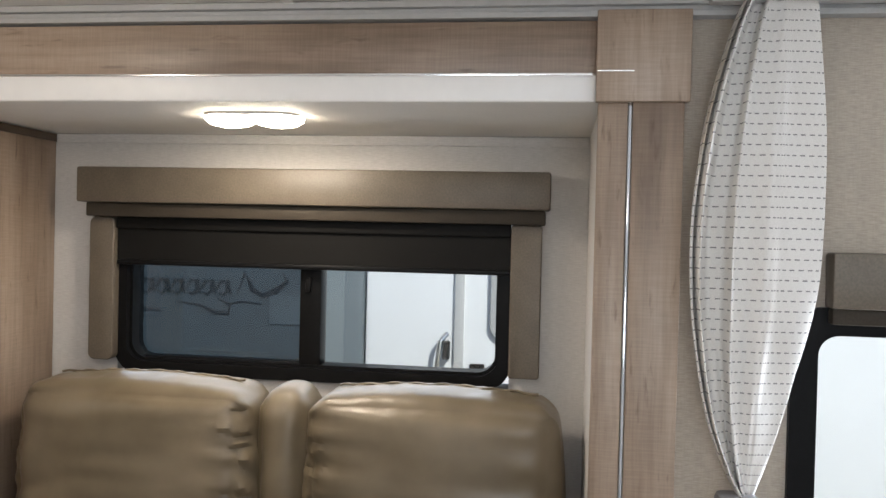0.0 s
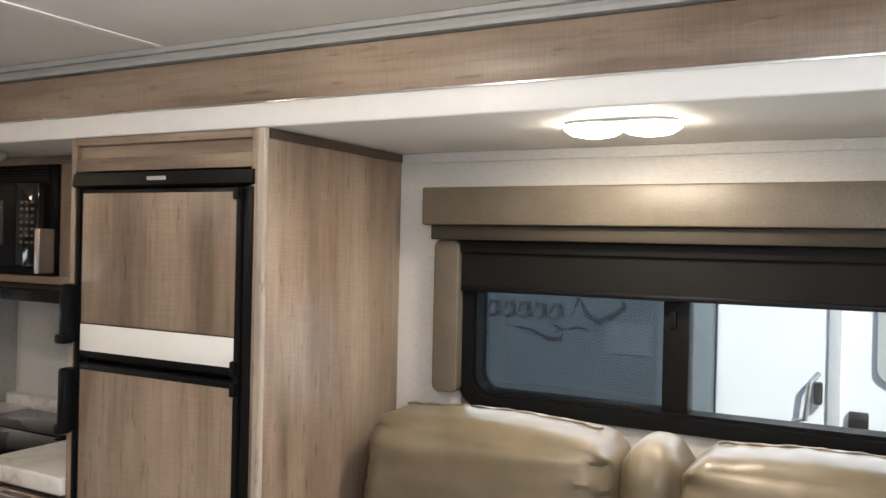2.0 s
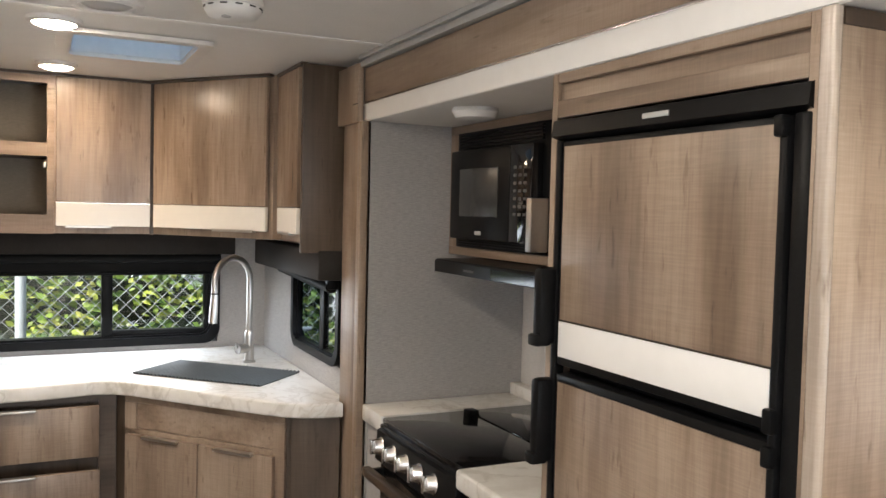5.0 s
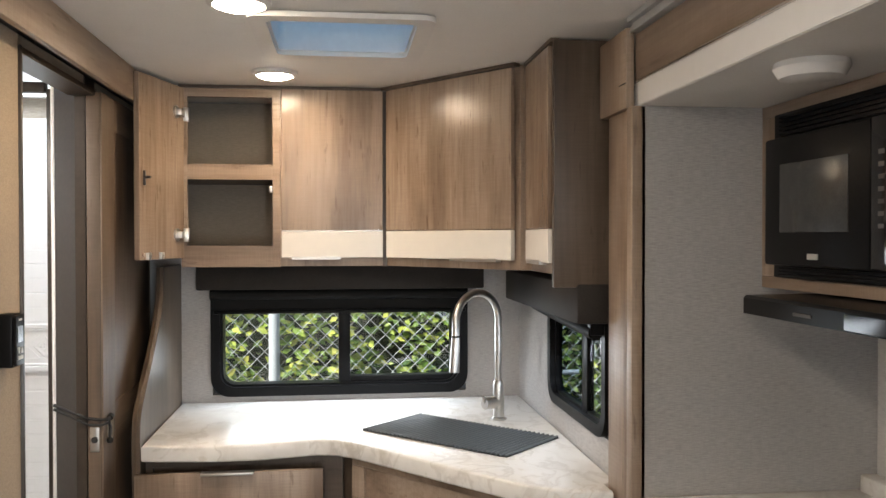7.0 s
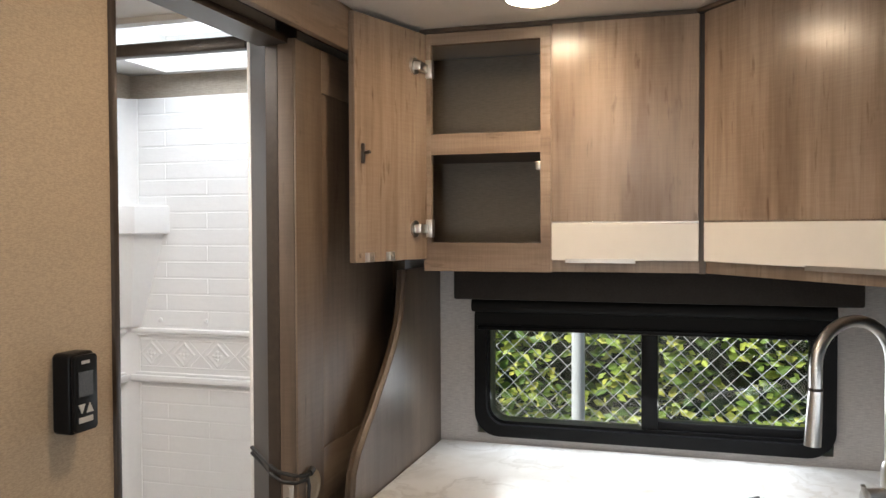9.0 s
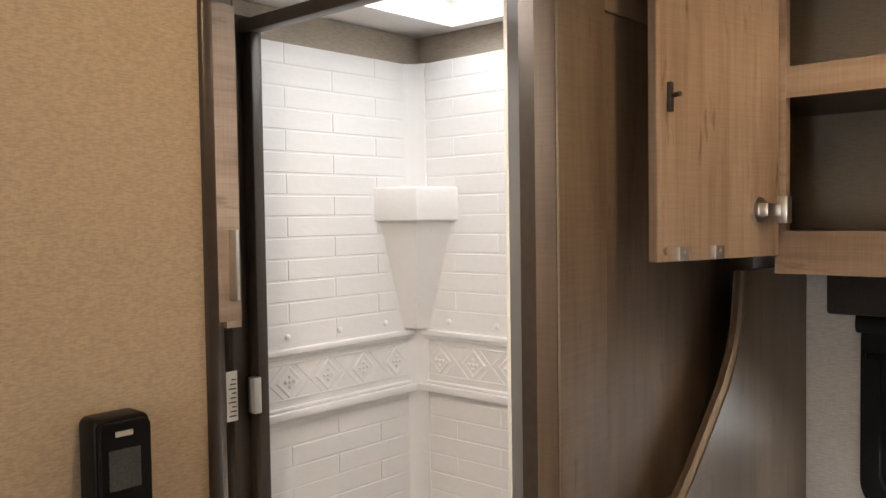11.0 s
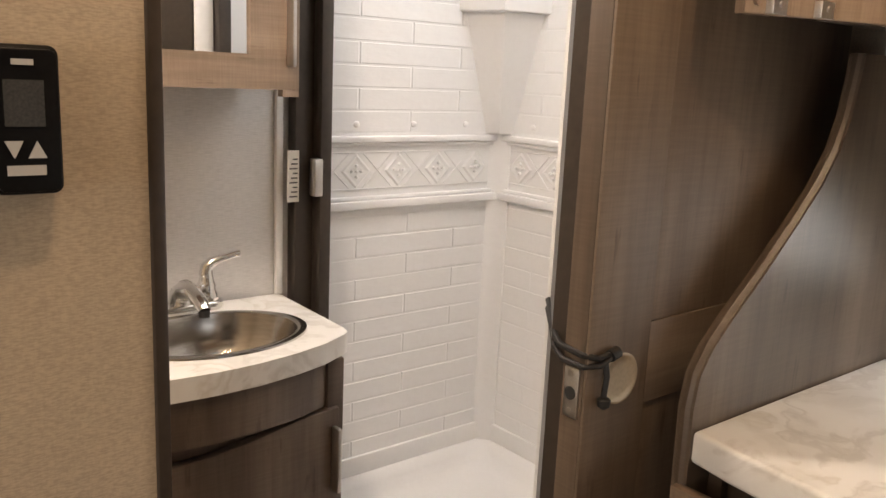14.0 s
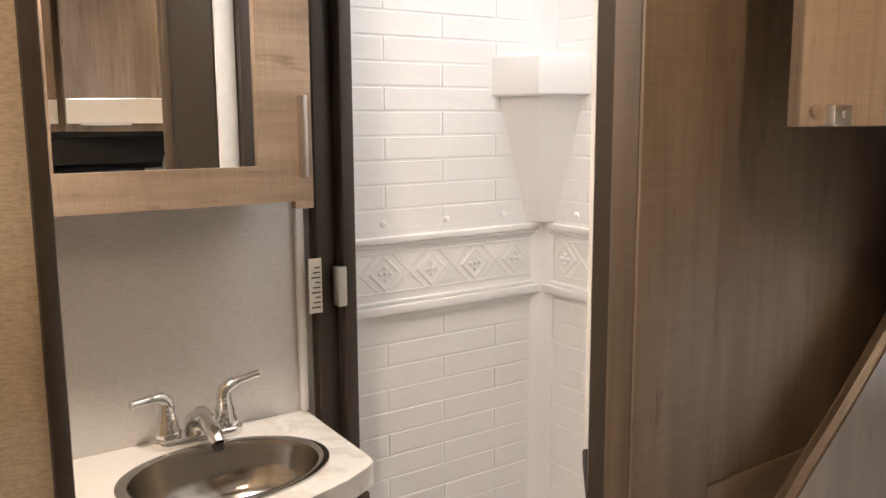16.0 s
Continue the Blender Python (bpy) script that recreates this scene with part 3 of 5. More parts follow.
part("pad", B(-4.150, -3.235, 1.545, 1.638, 1.288, 1.388, bevel=0.006), valance_dark, v)
s = thing("roller_shade", (-3.6, 1.60, 1.25), "black rolled-up shade hanging slightly crooked", "shade")
part("roller", rod(bmesh.new(), (-3.930, 1.605, 1.285), (-3.275, 1.605, 1.262), 0.020, 14), shade_black, s)
part("bracket", B(-3.30, -3.27, 1.59, 1.637, 1.255, 1.345, bevel=0.004), black_frame, s)

v = thing("window_valance", (1.3, 1.60, 1.375), "padded taupe valance over the front window", "valance")
part("top_pad", B(0.66, 2.05, 1.585, 1.638, 1.405, 1.512, bevel=0.006), pad_taupe, v)
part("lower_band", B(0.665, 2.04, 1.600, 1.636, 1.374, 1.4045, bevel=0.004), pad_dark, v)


# curtain with tie
def curtain():
    bm = bmesh.new()
    uv = bm.loops.layers.uv.new("cloth")
    nu, nv = 96, 70
    z1, z0 = 1.985, 1.035
    grid = []
    for j in range(nv + 1):
        f = j / nv
        z = z1 + (z0 - z1) * f
        k = math.sin(math.pi * min(1, f * 1.02)) ** 0.8
        left = 0.478 - 0.088 * k - 0.02 * f * (1 - f) + 0.0
        right = 0.612 + 0.020 * math.sin(math.pi * min(1, f * 1.35)) - 0.092 * max(0, (f - 0.55) / 0.45) ** 1.6
        left += 0.0 if f < 0.8 else 0.018 * ((f - 0.8) / 0.2) ** 2
        row = []
        for i in range(nu + 1):
            u = i / nu
            fold = (math.sin(2 * math.pi * (4.2 * u ** 0.62 + 0.12 * math.sin(3 * f))) + 0.35 * math.sin(2 * math.pi * (9 * u ** 0.7 + 0.3 * f))) * (0.028 - 0.008 * f)
            big = math.sin(math.pi * u) * 0.016 * (0.4 + k)
            fold *= max(0.0, 1.35 - 2.3 * u)
            x = left + (right - left) * (u + 0.035 * math.sin(2 * math.pi * (3.2 * u ** 0.8) + 1.0))
            y = 1.575 - big - fold + 0.004 * noise.noise(Vector((u * 5, f * 6, 0)))
            row.append((bm.verts.new((x, y, z)), u * 0.40, f * (z1 - z0)))
        grid.append(row)
    for a, c in zip(grid, grid[1:]):
        for i in range(nu):
            q = (a[i], c[i], c[i + 1], a[i + 1])
            face = bm.faces.new([w[0] for w in q])
            face.smooth = True
            for lp, w in zip(face.loops, q):
                lp[uv].uv = (w[1], w[2])
    return bm


cu = thing("curtain", (0.52, 1.575, 1.0), "off-white cotton curtain with dark dashes, gathered and tied", "curtain")
cl = part("cloth", curtain(), curtain_mat, cu)
sol = cl.modifiers.new("thickness", "SOLIDIFY")
sol.thickness = 0.003
part("tie", B(0.455, 0.532, 1.535, 1.600, 1.015, 1.05, bevel=0.012), curtain_mat, cu)
part("rail", B(0.42, 2.05, 1.57, 1.60, 1.982, 1.998, bevel=0.004), trim_grey, cu, "grey ceiling curtain rail")


# ---- sofa ----
so = thing("sofa", (-0.55, 1.85, 0), "olive taupe leather sofa with two puffed back cushions", "sofa")
part("base", B(-1.29, 0.20, 1.35, 2.19, 0.05, 0.34, bevel=0.03), leather_olive, so)
for a, c in ((-1.22, -0.62), (-0.46, 0.13)):
    part("seat_cushion", cushion(a, c, 1.28, 1.92, 0.34, 0.52, 0.06, 0.02, 14), leather_olive, so)
for k, (a, c) in enumerate(((-1.245, -0.618), (-0.462, 0.155))):
    part("back_cushion", cushion(a, c, 1.905, 2.165, 0.50, 1.118, 0.060, 0.026, 44, 0.016, 3 + 5 * k, 1 - 2 * k), leather_olive, so)
    n_ = 30
    seam = [(a + 0.05 + (c - a - 0.10) * i / n_, 2.055 + 0.006 * math.sin(i * 0.8), 1.130 + 0.014 * math.sin(math.pi * i / n_) + 0.002 * math.sin(i * 1.7)) for i in range(n_ + 1)]
    part("piping", tube(bmesh.new(), seam, 0.0035, 6), leather_olive, so)
part("console_back", cushion(-0.608, -0.470, 1.945, 2.165, 0.50, 1.118, 0.06, 0.014, 14, 0.006, 9), leather_olive, so)
part("console", B(-0.608, -0.470, 1.32, 1.93, 0.34, 0.60, bevel=0.03), leather_olive, so)
part("armrest", cushion(-1.30, -1.235, 1.33, 2.12, 0.30, 0.66, 0.03, 0.006, 10), leather_olive, so)
part("armrest", cushion(0.145, 0.21, 1.33, 2.12, 0.30, 0.66, 0.03, 0.006, 10), leather_olive, so)


# ---- refrigerator and its cabinet ----
fc = thing("refrigerator_cabinet", (-1.64, 1.9, 0), "tall oak foil cabinet round the refrigerator", "cabinet")
part("side_panel", B(-1.336, -1.318, 1.628, 2.198, 0.0, 1.797, bevel=0.001), oak_z, fc)
part("side_panel", B(-1.962, -1.944, 1.628, 2.198, 0.0, 1.797, bevel=0.001), oak_z, fc)
part("top_trim", B(-1.319, -1.315, 1.63, 2.196, 1.775, 1.797), dusk_y, fc, "dark edge strip under the ceiling")
part("corner_moulding", prism(rounded(-1.340, -1.314, 1.612, 1.629, 0.007, 5), 2, 0.0, 1.797), oak_highlight, fc, "rounded corner moulding with its highlight coloured in")
part("front_stile", B(-1.962, -1.943, 1.617, 1.628, 0, 1.797, bevel=0.002), oak_z, fc)
part("front_stile", B(-1.3565, -1.341, 1.617, 1.628, 0, 1.797, bevel=0.002), oak_z, fc)
part("top_rail", B(-1.943, -1.3565, 1.617, 1.628, 1.778, 1.797, bevel=0.002), oak_x, fc)
part("lower_rail", B(-1.943, -1.3565, 1.617, 1.628, 1.712, 1.745, bevel=0.002), oak_x, fc)
part("vent_panel", B(-1.944, -1.356, 1.632, 1.640, 1.742, 1.781), oak_x, fc)
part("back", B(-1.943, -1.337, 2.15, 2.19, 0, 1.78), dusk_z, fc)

rf = thing("refrigerator", (-1.64, 1.85, 0.12), "black framed refrigerator with oak foil door panels", "refrigerator")
part("body", B(-1.940, -1.346, 1.662, 2.14, 0.12, 1.705), black_plastic, rf)
part("top_grille", prism([(1.640, 1.711), (1.611, 1.706), (1.607, 1.676), (1.620, 1.670), (1.640, 1.670)], 0, -1.946, -1.346), black_plastic, rf, "black top fascia")
part("name_plate", B(-1.675, -1.612, 1.6050, 1.6085, 1.686, 1.695, bevel=0.001), grey_ink, rf, "small pale badge")
part("side_frame", B(-1.376, -1.346, 1.6150, 1.6400, 0.12, 1.6695, bevel=0.005), black_plastic, rf)
part("hinge_rail", B(-1.394, -1.379, 1.6090, 1.6400, 0.12, 1.667, bevel=0.005), black_plastic, rf)
part("side_frame", B(-1.942, -1.926, 1.6150, 1.6400, 0.12, 1.6695, bevel=0.005), black_plastic, rf)
for nm, z0, z1, strip in (("freezer_door", 1.238, 1.667, True), ("fridge_door", 0.16, 1.222, False)):
    d = part(nm, B(-1.924, -1.396, 1.6190, 1.6590, z0, z1, bevel=0.004), black_plastic, rf)
    if strip:
        part("wood_panel", B(-1.912, -1.396, 1.6150, 1.6185, 1.327, 1.656, bevel=0.001), oak_z, d)
        part("white_panel", B(-1.912, -1.396, 1.6130, 1.6185, 1.256, 1.3245, bevel=0.001), white_gloss, d, "glossy white strip")
        part("metal_line", B(-1.912, -1.396, 1.6120, 1.6160, 1.3245, 1.327), bronze, d)
        part("handle", B(-1.958, -1.928, 1.5810, 1.6250, 1.275, 1.425, bevel=0.010), black_plastic, d, "black moulded handle")
        part("handle_foot", B(-1.962, -1.930, 1.5740, 1.6110, 1.272, 1.296, bevel=0.006), black_plastic, d)
    else:
        part("wood_panel", B(-1.912, -1.396, 1.6150, 1.6185, 0.20, 1.207, bevel=0.001), oak_z, d)
        part("handle", B(-1.958, -1.928, 1.5810, 1.6250, 1.045, 1.210, bevel=0.010), black_plastic, d, "black moulded handle")
        part("handle_foot", B(-1.962, -1.930, 1.5740, 1.6110, 1.042, 1.066, bevel=0.006), black_plastic, d)
    part("hinge", B(-1.396, -1.379, 1.5990, 1.6210, z1 - 0.03, z1, bevel=0.004), black_plastic, d)
    part("hinge", B(-1.396, -1.379, 1.5990, 1.6210, z0 + (0.0 if strip else 0.02), z0 + 0.035, bevel=0.004), black_plastic, d)

# ---- stove, counter and microwave ----
st = thing("stove", (-2.58, 1.9, 0), "black gas stove with folded lids and chrome knobs", "stove")
part("body", B(-2.842, -2.325, 1.655, 2.15, 0.30, 0.885, bevel=0.004), enamel, st)
part("control_panel", prism([(1.655, 0.90), (1.612, 0.885), (1.606, 0.800), (1.655, 0.795)], 0, -2.845, -2.322, 0.003), black_plastic, st)
part("cooktop", B(-2.848, -2.320, 1.622, 2.15, 0.886, 0.900, bevel=0.004), enamel, st)
lid = part("lid", B(-2.846, -2.322, 1.628, 1.900, 0.901, 0.917, bevel=0.005), black_gloss, st, "black folding lid")
part("hinge", B(-2.835, -2.795, 1.890, 1.925, 0.914, 0.926, bevel=0.004), black_plastic, lid)
part("hinge", B(-2.37, -2.335, 1.890, 1.925, 0.914, 0.926, bevel=0.004), black_plastic, lid)
part("lid", B(-2.846, -2.322, 1.908, 2.14, 0.901, 0.917, bevel=0.005), black_gloss, st)
for i in range(5):
    x = -2.800 + 0.090 * i
    kn = part("knob", lathe([(0.026, 0), (0.027, 0.004), (0.023, 0.008), (0.021, 0.024), (0.018, 0.027), (0.0, 0.027)][:5], (x, 1.610, 0.845), 20, (0, -1, 0.10)), chrome, st, "chrome knob")
    part("grip", B(x - 0.0045, x + 0.0045, 1.574, 1.588, 0.825, 0.869, bevel=0.003), chrome, kn)
part("oven_door", B(-2.838, -2.330, 1.622, 1.655, 0.33, 0.785, bevel=0.004), black_gloss, st)
hb = part("oven_handle", B(-2.845, -2.345, 1.565, 1.592, 0.752, 0.780, bevel=0.006), dusk_x, st, "dark bronze oven handle")
for x in (-2.82, -2.37):
    part("handle_mount", B(x - 0.012, x + 0.012, 1.585, 1.624, 0.754, 0.776, bevel=0.003), black_plastic, hb)
part("label_sticker", B(-2.44, -2.375, 1.6205, 1.6225, 0.70, 0.735), paper, st)

tc = thing("stove_cabinet", (-2.14, 1.9, 0), "narrow oak foil base cabinet beside the stove", "cabinet")
part("body", B(-2.316, -1.964, 1.645, 2.19, 0.0, 0.868), dusk_z, tc)
d = part("drawer", B(-2.306, -1.970, 1.625, 1.645, 0.685, 0.850, bevel=0.002), oak_z, tc)
part("handle", B(-2.22, -2.06, 1.600, 1.627, 0.832, 0.846, bevel=0.003), satin, d, "satin metal edge pull")
part("door", B(-2.306, -1.970, 1.625, 1.645, 0.06, 0.678, bevel=0.002), oak_z, tc)
single("stove_worktop", B(-2.316, -1.964, 1.605, 2.198, 0.872, 0.921, bevel=0.008, seg=3), marble_top, "veined marble laminate worktop beside the stove", "worktop")
single("stove_backsplash", B(-3.010, -1.964, 2.155, 2.198, 0.905, 0.955, bevel=0.004), marble_top, "low marble laminate upstand behind the stove", "backsplash")
single("stove_side_upstand", B(-3.010, -2.852, 1.625, 2.150, 0.872, 0.921, bevel=0.004), marble_top, "marble laminate filler beside the stove", "worktop")
single("stove_filler", B(-3.010, -2.852, 1.645, 2.15, 0.0, 0.87), wall_grey, "grey filler panel beside the stove", "panel")

mc = thing("microwave_cabinet", (-2.48, 2.05, 1.40), "oak foil cabinet holding the microwave", "cabinet")
part("bottom_rail", B(-3.010, -1.964, 1.912, 1.93, 1.392, 1.418, bevel=0.002), oak_x, mc)
part("top_rail", B(-3.010, -1.964, 1.912, 1.93, 1.772, 1.798, bevel=0.002), oak_x, mc)
part("stile", B(-3.010, -2.935, 1.912, 1.93, 1.418, 1.772, bevel=0.002), oak_z, mc)
part("stile", B(-2.395, -1.964, 1.912, 1.93, 1.418, 1.772, bevel=0.002), oak_z, mc)
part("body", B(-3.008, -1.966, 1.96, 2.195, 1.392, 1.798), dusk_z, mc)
mw = thing("microwave", (-2.68, 1.9, 1.418), "black built-in microwave with keypad", "microwave")
part("trim_frame", B(-2.934, -2.396, 1.900, 1.958, 1.419, 1.771, bevel=0.002), black_plastic, mw)
for k in range(5):
    part("vent_slat", B(-2.90, -2.43, 1.893, 1.901, 1.722 + 0.009 * k, 1.727 + 0.009 * k), black_frame, mw)
for k in range(3):
    part("vent_slat", B(-2.90, -2.43, 1.893, 1.901, 1.424 + 0.007 * k, 1.428 + 0.007 * k), black_frame, mw)
dr = part("door", B(-2.905, -2.545, 1.862, 1.899, 1.447, 1.712, bevel=0.006), black_plastic, mw)
part("door_window", B(-2.838, -2.604, 1.8595, 1.863, 1.515, 1.655, bevel=0.001), screen_grey, dr, "grey see-through door window")
part("badge", B(-2.735, -2.700, 1.8595, 1.8625, 1.462, 1.473), grey_ink, dr, "small pale badge")
kp = part("keypad", B(-2.543, -2.430, 1.862, 1.899, 1.447, 1.712, bevel=0.004), black_gloss, mw, "glossy keypad panel")
for r_ in range(7):
    for c_ in range(3):
        part("key", B(-2.520 + 0.026 * c_, -2.505 + 0.026 * c_, 1.8608, 1.8625, 1.520 + 0.021 * r_, 1.528 + 0.021 * r_), dim_ink, kp)
part("handle", B(-2.427, -2.400, 1.845, 1.899, 1.428, 1.568, bevel=0.004), satin, mw, "satin metal bar")
ho = thing("range_hood", (-2.5, 1.98, 1.343), "black slim range hood under the microwave", "range hood")
part("body", prism([(2.198, 1.390), (1.796, 1.386), (1.790, 1.380), (1.790, 1.348), (2.198, 1.343)], 0, -2.855, -2.02, 0.002), black_plastic, ho)
part("front_glass", B(-2.50, -2.18, 1.7875, 1.791, 1.351, 1.378), black_gloss, ho, "glossy light and fan switch panel")
part("switch_print", B(-2.66, -2.60, 1.788, 1.791, 1.360, 1.366), dim_ink, ho)


# ---- ceiling fixtures ----
def puck(x, y, z=2.003, r=0.055, power=3.4, kind="AREA", tone=AMBER):
    p = thing("ceiling_light", (x, y, z), "lit round ceiling light with a white rim", "ceiling light", "ceiling lights")
    part("rim", lathe([(r * 1.25, 0), (r * 1.22, -0.010), (r, -0.014), (r * 0.95, -0.004)], (x, y, z - 0.0005), 28), plastic_white, p)
    part("lens", lathe([(r * 0.95, -0.004), (r * 0.9, -0.016), (r * 0.6, -0.022), (r * 0.2, -0.024)], (x, y, z), 28), glow_warm, p, "glowing lens")
    lamp("ceiling_light_glow", kind, Matrix.Translation((x, y, z - (0.030 if kind == "AREA" else 0.08))), power, tone, 0.09 if kind == "AREA" else 0.04)


for x, y, e in ((-3.757, 0.765, 1.0), (-2.995, 0.750, 1.3)):
    puck(x, y, 2.003, 0.055, e)
# the next three ceiling lights are unseen, added to brighten the front room
for x, y, e in ((-1.95, 0.75, 2.2), (0.25, 0.30, 2.0)):
    puck(x, y, 2.003, 0.055, e, "AREA", WARM)
puck(-0.95, 0.75, 2.003, 0.055, 8.0, "POINT", WARM)
puck(-3.10, -0.15, 2.003, 0.055, 7.5, "AREA", (1.0, 0.92, 0.84))

sl = thing("slide_light", (-0.572, 1.82, 1.78), "lit twin-lobed ceiling light above the sofa", "ceiling light")
for dx in (-0.058, 0.058):
    part("lens", lathe([(0.062, 0), (0.060, -0.010), (0.045, -0.020), (0.02, -0.025)], (-0.572 + dx, 1.82, 1.7965), 28), glow_warm, sl, "glowing round lens")
part("base", prism(rounded(-0.69, -0.454, 1.758, 1.882, 0.055), 2, 1.7935, 1.7995), plastic_white, sl)
for dx in (-0.058, 0.058):
    lamp("slide_light_glow", "AREA", Matrix.Translation((-0.572 + dx, 1.82, 1.768)), 1.6, WARM, 0.08)

sd = thing("smoke_detector", (-2.555, 1.12, 1.955), "white round smoke detector on the ceiling", "smoke detector")
part("base", lathe([(0.070, 0), (0.071, -0.008), (0.068, -0.014), (0.060, -0.016)], (-2.555, 1.12, 2.0025), 36), plastic_white, sd)
part("cover", lathe([(0.064, -0.014), (0.065, -0.024), (0.058, -0.036), (0.040, -0.043), (0.012, -0.045)], (-2.555, 1.12, 2.0025), 36), plastic_white, sd, "domed cover")
for k in range(12):
    a = 6.28319 * k / 12
    u, w = math.cos(a), math.sin(a)
    part("slot", rod(bmesh.new(), (-2.555 + 0.0655 * u - 0.008 * w, 1.12 + 0.0655 * w + 0.008 * u, 1.983), (-2.555 + 0.0655 * u + 0.008 * w, 1.12 + 0.0655 * w - 0.008 * u, 1.983), 0.0018, 6), rubber_line, sd)
part("test_button", lathe([(0.012, 0), (0.011, -0.004), (0.004, -0.005)], (-2.530, 1.10, 1.962), 16), trim_grey, sd)
single("gas_detector", lathe([(0.060, 0), (0.062, -0.010), (0.052, -0.026), (0.030, -0.030), (0.01, -0.031)], (-2.533, 1.748, 1.7995), 28), plastic_white, "round white detector on the slide-out ceiling", "detector")
sk = thing("ceiling_speaker", (-2.73, 0.86, 1.985), "flush round ceiling speaker with a grey grille", "speaker")
part("bezel", lathe([(0.085, 0), (0.082, -0.010), (0.066, -0.013), (0.062, -0.006)], (-2.73, 0.86, 2.0025), 32), plastic_white, sk)
part("grille", lathe([(0.062, -0.004), (0.050, -0.010), (0.01, -0.012)], (-2.73, 0.86, 2.0025), 28), trim_grey, sk)
rv = thing("roof_vent", (-3.28, 0.97, 2.0), "white framed roof vent with a blue daylit lid", "roof vent", kind="structure")
part("frame", ring(rounded(-3.50, -3.06, 0.755, 1.175, 0.03), rounded(-3.455, -3.105, 0.795, 1.135, 0.02), 2, 1.988, 2.0), plastic_white, rv)
part("shaft", ring(rounded(-3.458, -3.102, 0.792, 1.138, 0.02), rounded(-3.450, -3.110, 0.80, 1.13, 0.02), 2, 2.0, 2.13), plastic_white, rv)
part("lid", B(-3.46, -3.10, 0.79, 1.14, 2.115, 2.13), glow_vent, rv, "blue translucent lid")


# ---- rear kitchen: upper cabinets ----
def edge_pull(a, c, z, out, parent):
    """A thin folded metal pull along a door edge, between two plan points."""
    a, c, out = Vector(a), Vector(c), Vector(out).normalized()
    bm = bmesh.new()
    q = [Vector((*(p + out * o), z + h)) for h in (0, 0.010) for p, o in ((a, 0.0), (c, 0.0), (c, 0.022), (a, 0.022))]
    vs = [bm.verts.new(p) for p in q]
    for f in ((0, 1, 2, 3), (7, 6, 5, 4), (0, 4, 5, 1), (1, 5, 6, 2), (2, 6, 7, 3), (3, 7, 4, 0)):
        bm.faces.new([vs[i] for i in f])
    bmesh.ops.recalc_face_normals(bm, faces=bm.faces)
    return part("pull", bm, satin, parent, "satin metal edge pull")


def slab(p, q, z0, z1, thick, bevel=0.0015):
    """A board standing on the plan line p to q, with its thickness to the right of that line."""
    p, q = Vector(p), Vector(q)
    d = (q - p).normalized()
    nrm = Vector((d.y, -d.x))
    bm = prism([p, q, q + nrm * thick, p + nrm * thick], 2, z0, z1)
    if bevel:
        bmesh.ops.bevel(bm, geom=list(bm.edges), offset=bevel, segments=1, affect="EDGES")
    return bm


def upper_door(cab, p, q, out, zs=(1.440, 1.527, 1.990), pull=(0.2, 0.6)):
    p, q, o = Vector(p), Vector(q), Vector(out).normalized()
    d = part("door", slab(p, q, zs[1] + 0.003, zs[2], 0.018), oak_sheen, cab)
    part("white_strip", slab(p, q, zs[0], zs[1], 0.018), cream, d, "glossy cream strip")
    part("metal_line", slab(p + o * 0.001, q + o * 0.001, zs[1], zs[1] + 0.003, 0.012, 0), chrome, d)
    a, c = p.lerp(q, pull[0]), p.lerp(q, pull[1])
    edge_pull(a, c, zs[0] - 0.006, o, d)
    return d


uc = thing("open_cabinet", (-4.2, 0.6, 1.41), "oak foil wall cabinet with its door open and shelves empty", "cabinet", "wall cabinets")
part("frame", ring([(0.447, 1.410), (0.762, 1.410), (0.762, 2.0), (0.447, 2.0)], [(0.465, 1.480), (0.738, 1.480), (0.738, 1.965), (0.465, 1.965)], 0, -4.020, -4.002), oak_y, uc)
part("mid_rail", B(-4.020, -4.003, 0.465, 0.738, 1.696, 1.746), oak_y, uc)
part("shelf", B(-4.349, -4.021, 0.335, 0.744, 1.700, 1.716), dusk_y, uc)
part("side", B(-4.357, -4.021, 0.322, 0.334, 1.452, 1.998), lining_shaded, uc)
part("face_filler", B(-4.020, -4.006, 0.322, 0.4465, 1.452, 1.998), oak_z, uc)
part("side", B(-4.357, -4.021, 0.745, 0.760, 1.412, 1.998), oak_z, uc)
part("floor_board", B(-4.349, -4.021, 0.335, 0.744, 1.452, 1.474), oak_y, uc)
part("back", B(-4.358, -4.350, 0.335, 0.744, 1.475, 1.998), lining_shaded, uc)
od = part("door", slab((-4.000, 0.440), (-3.732, 0.362), 1.440, 1.990, -0.018), oak_sheen, uc, "oak foil door swung wide open")
for z in (1.515, 1.905):
    h = part("hinge", B(-3.995, -3.935, 0.440, 0.462, z - 0.011, z + 0.011, bevel=0.003), nickel, od, "nickel cup hinge")
    part("hinge_cup", rod(bmesh.new(), (-3.945, 0.436, z), (-3.943, 0.447, z), 0.020, 18), nickel, h)
    part("hinge_plate", B(-4.012, -3.990, 0.452, 0.472, z - 0.022, z + 0.022, bevel=0.002), nickel, h)
lt = part("latch", B(-3.757, -3.747, 0.382, 0.392, 1.660, 1.704, bevel=0.002), bronze, od, "small dark latch")
part("latch_tip", rod(bmesh.new(), (-3.752, 0.390, 1.683), (-3.745, 0.407, 1.684), 0.004, 10), bronze, lt)
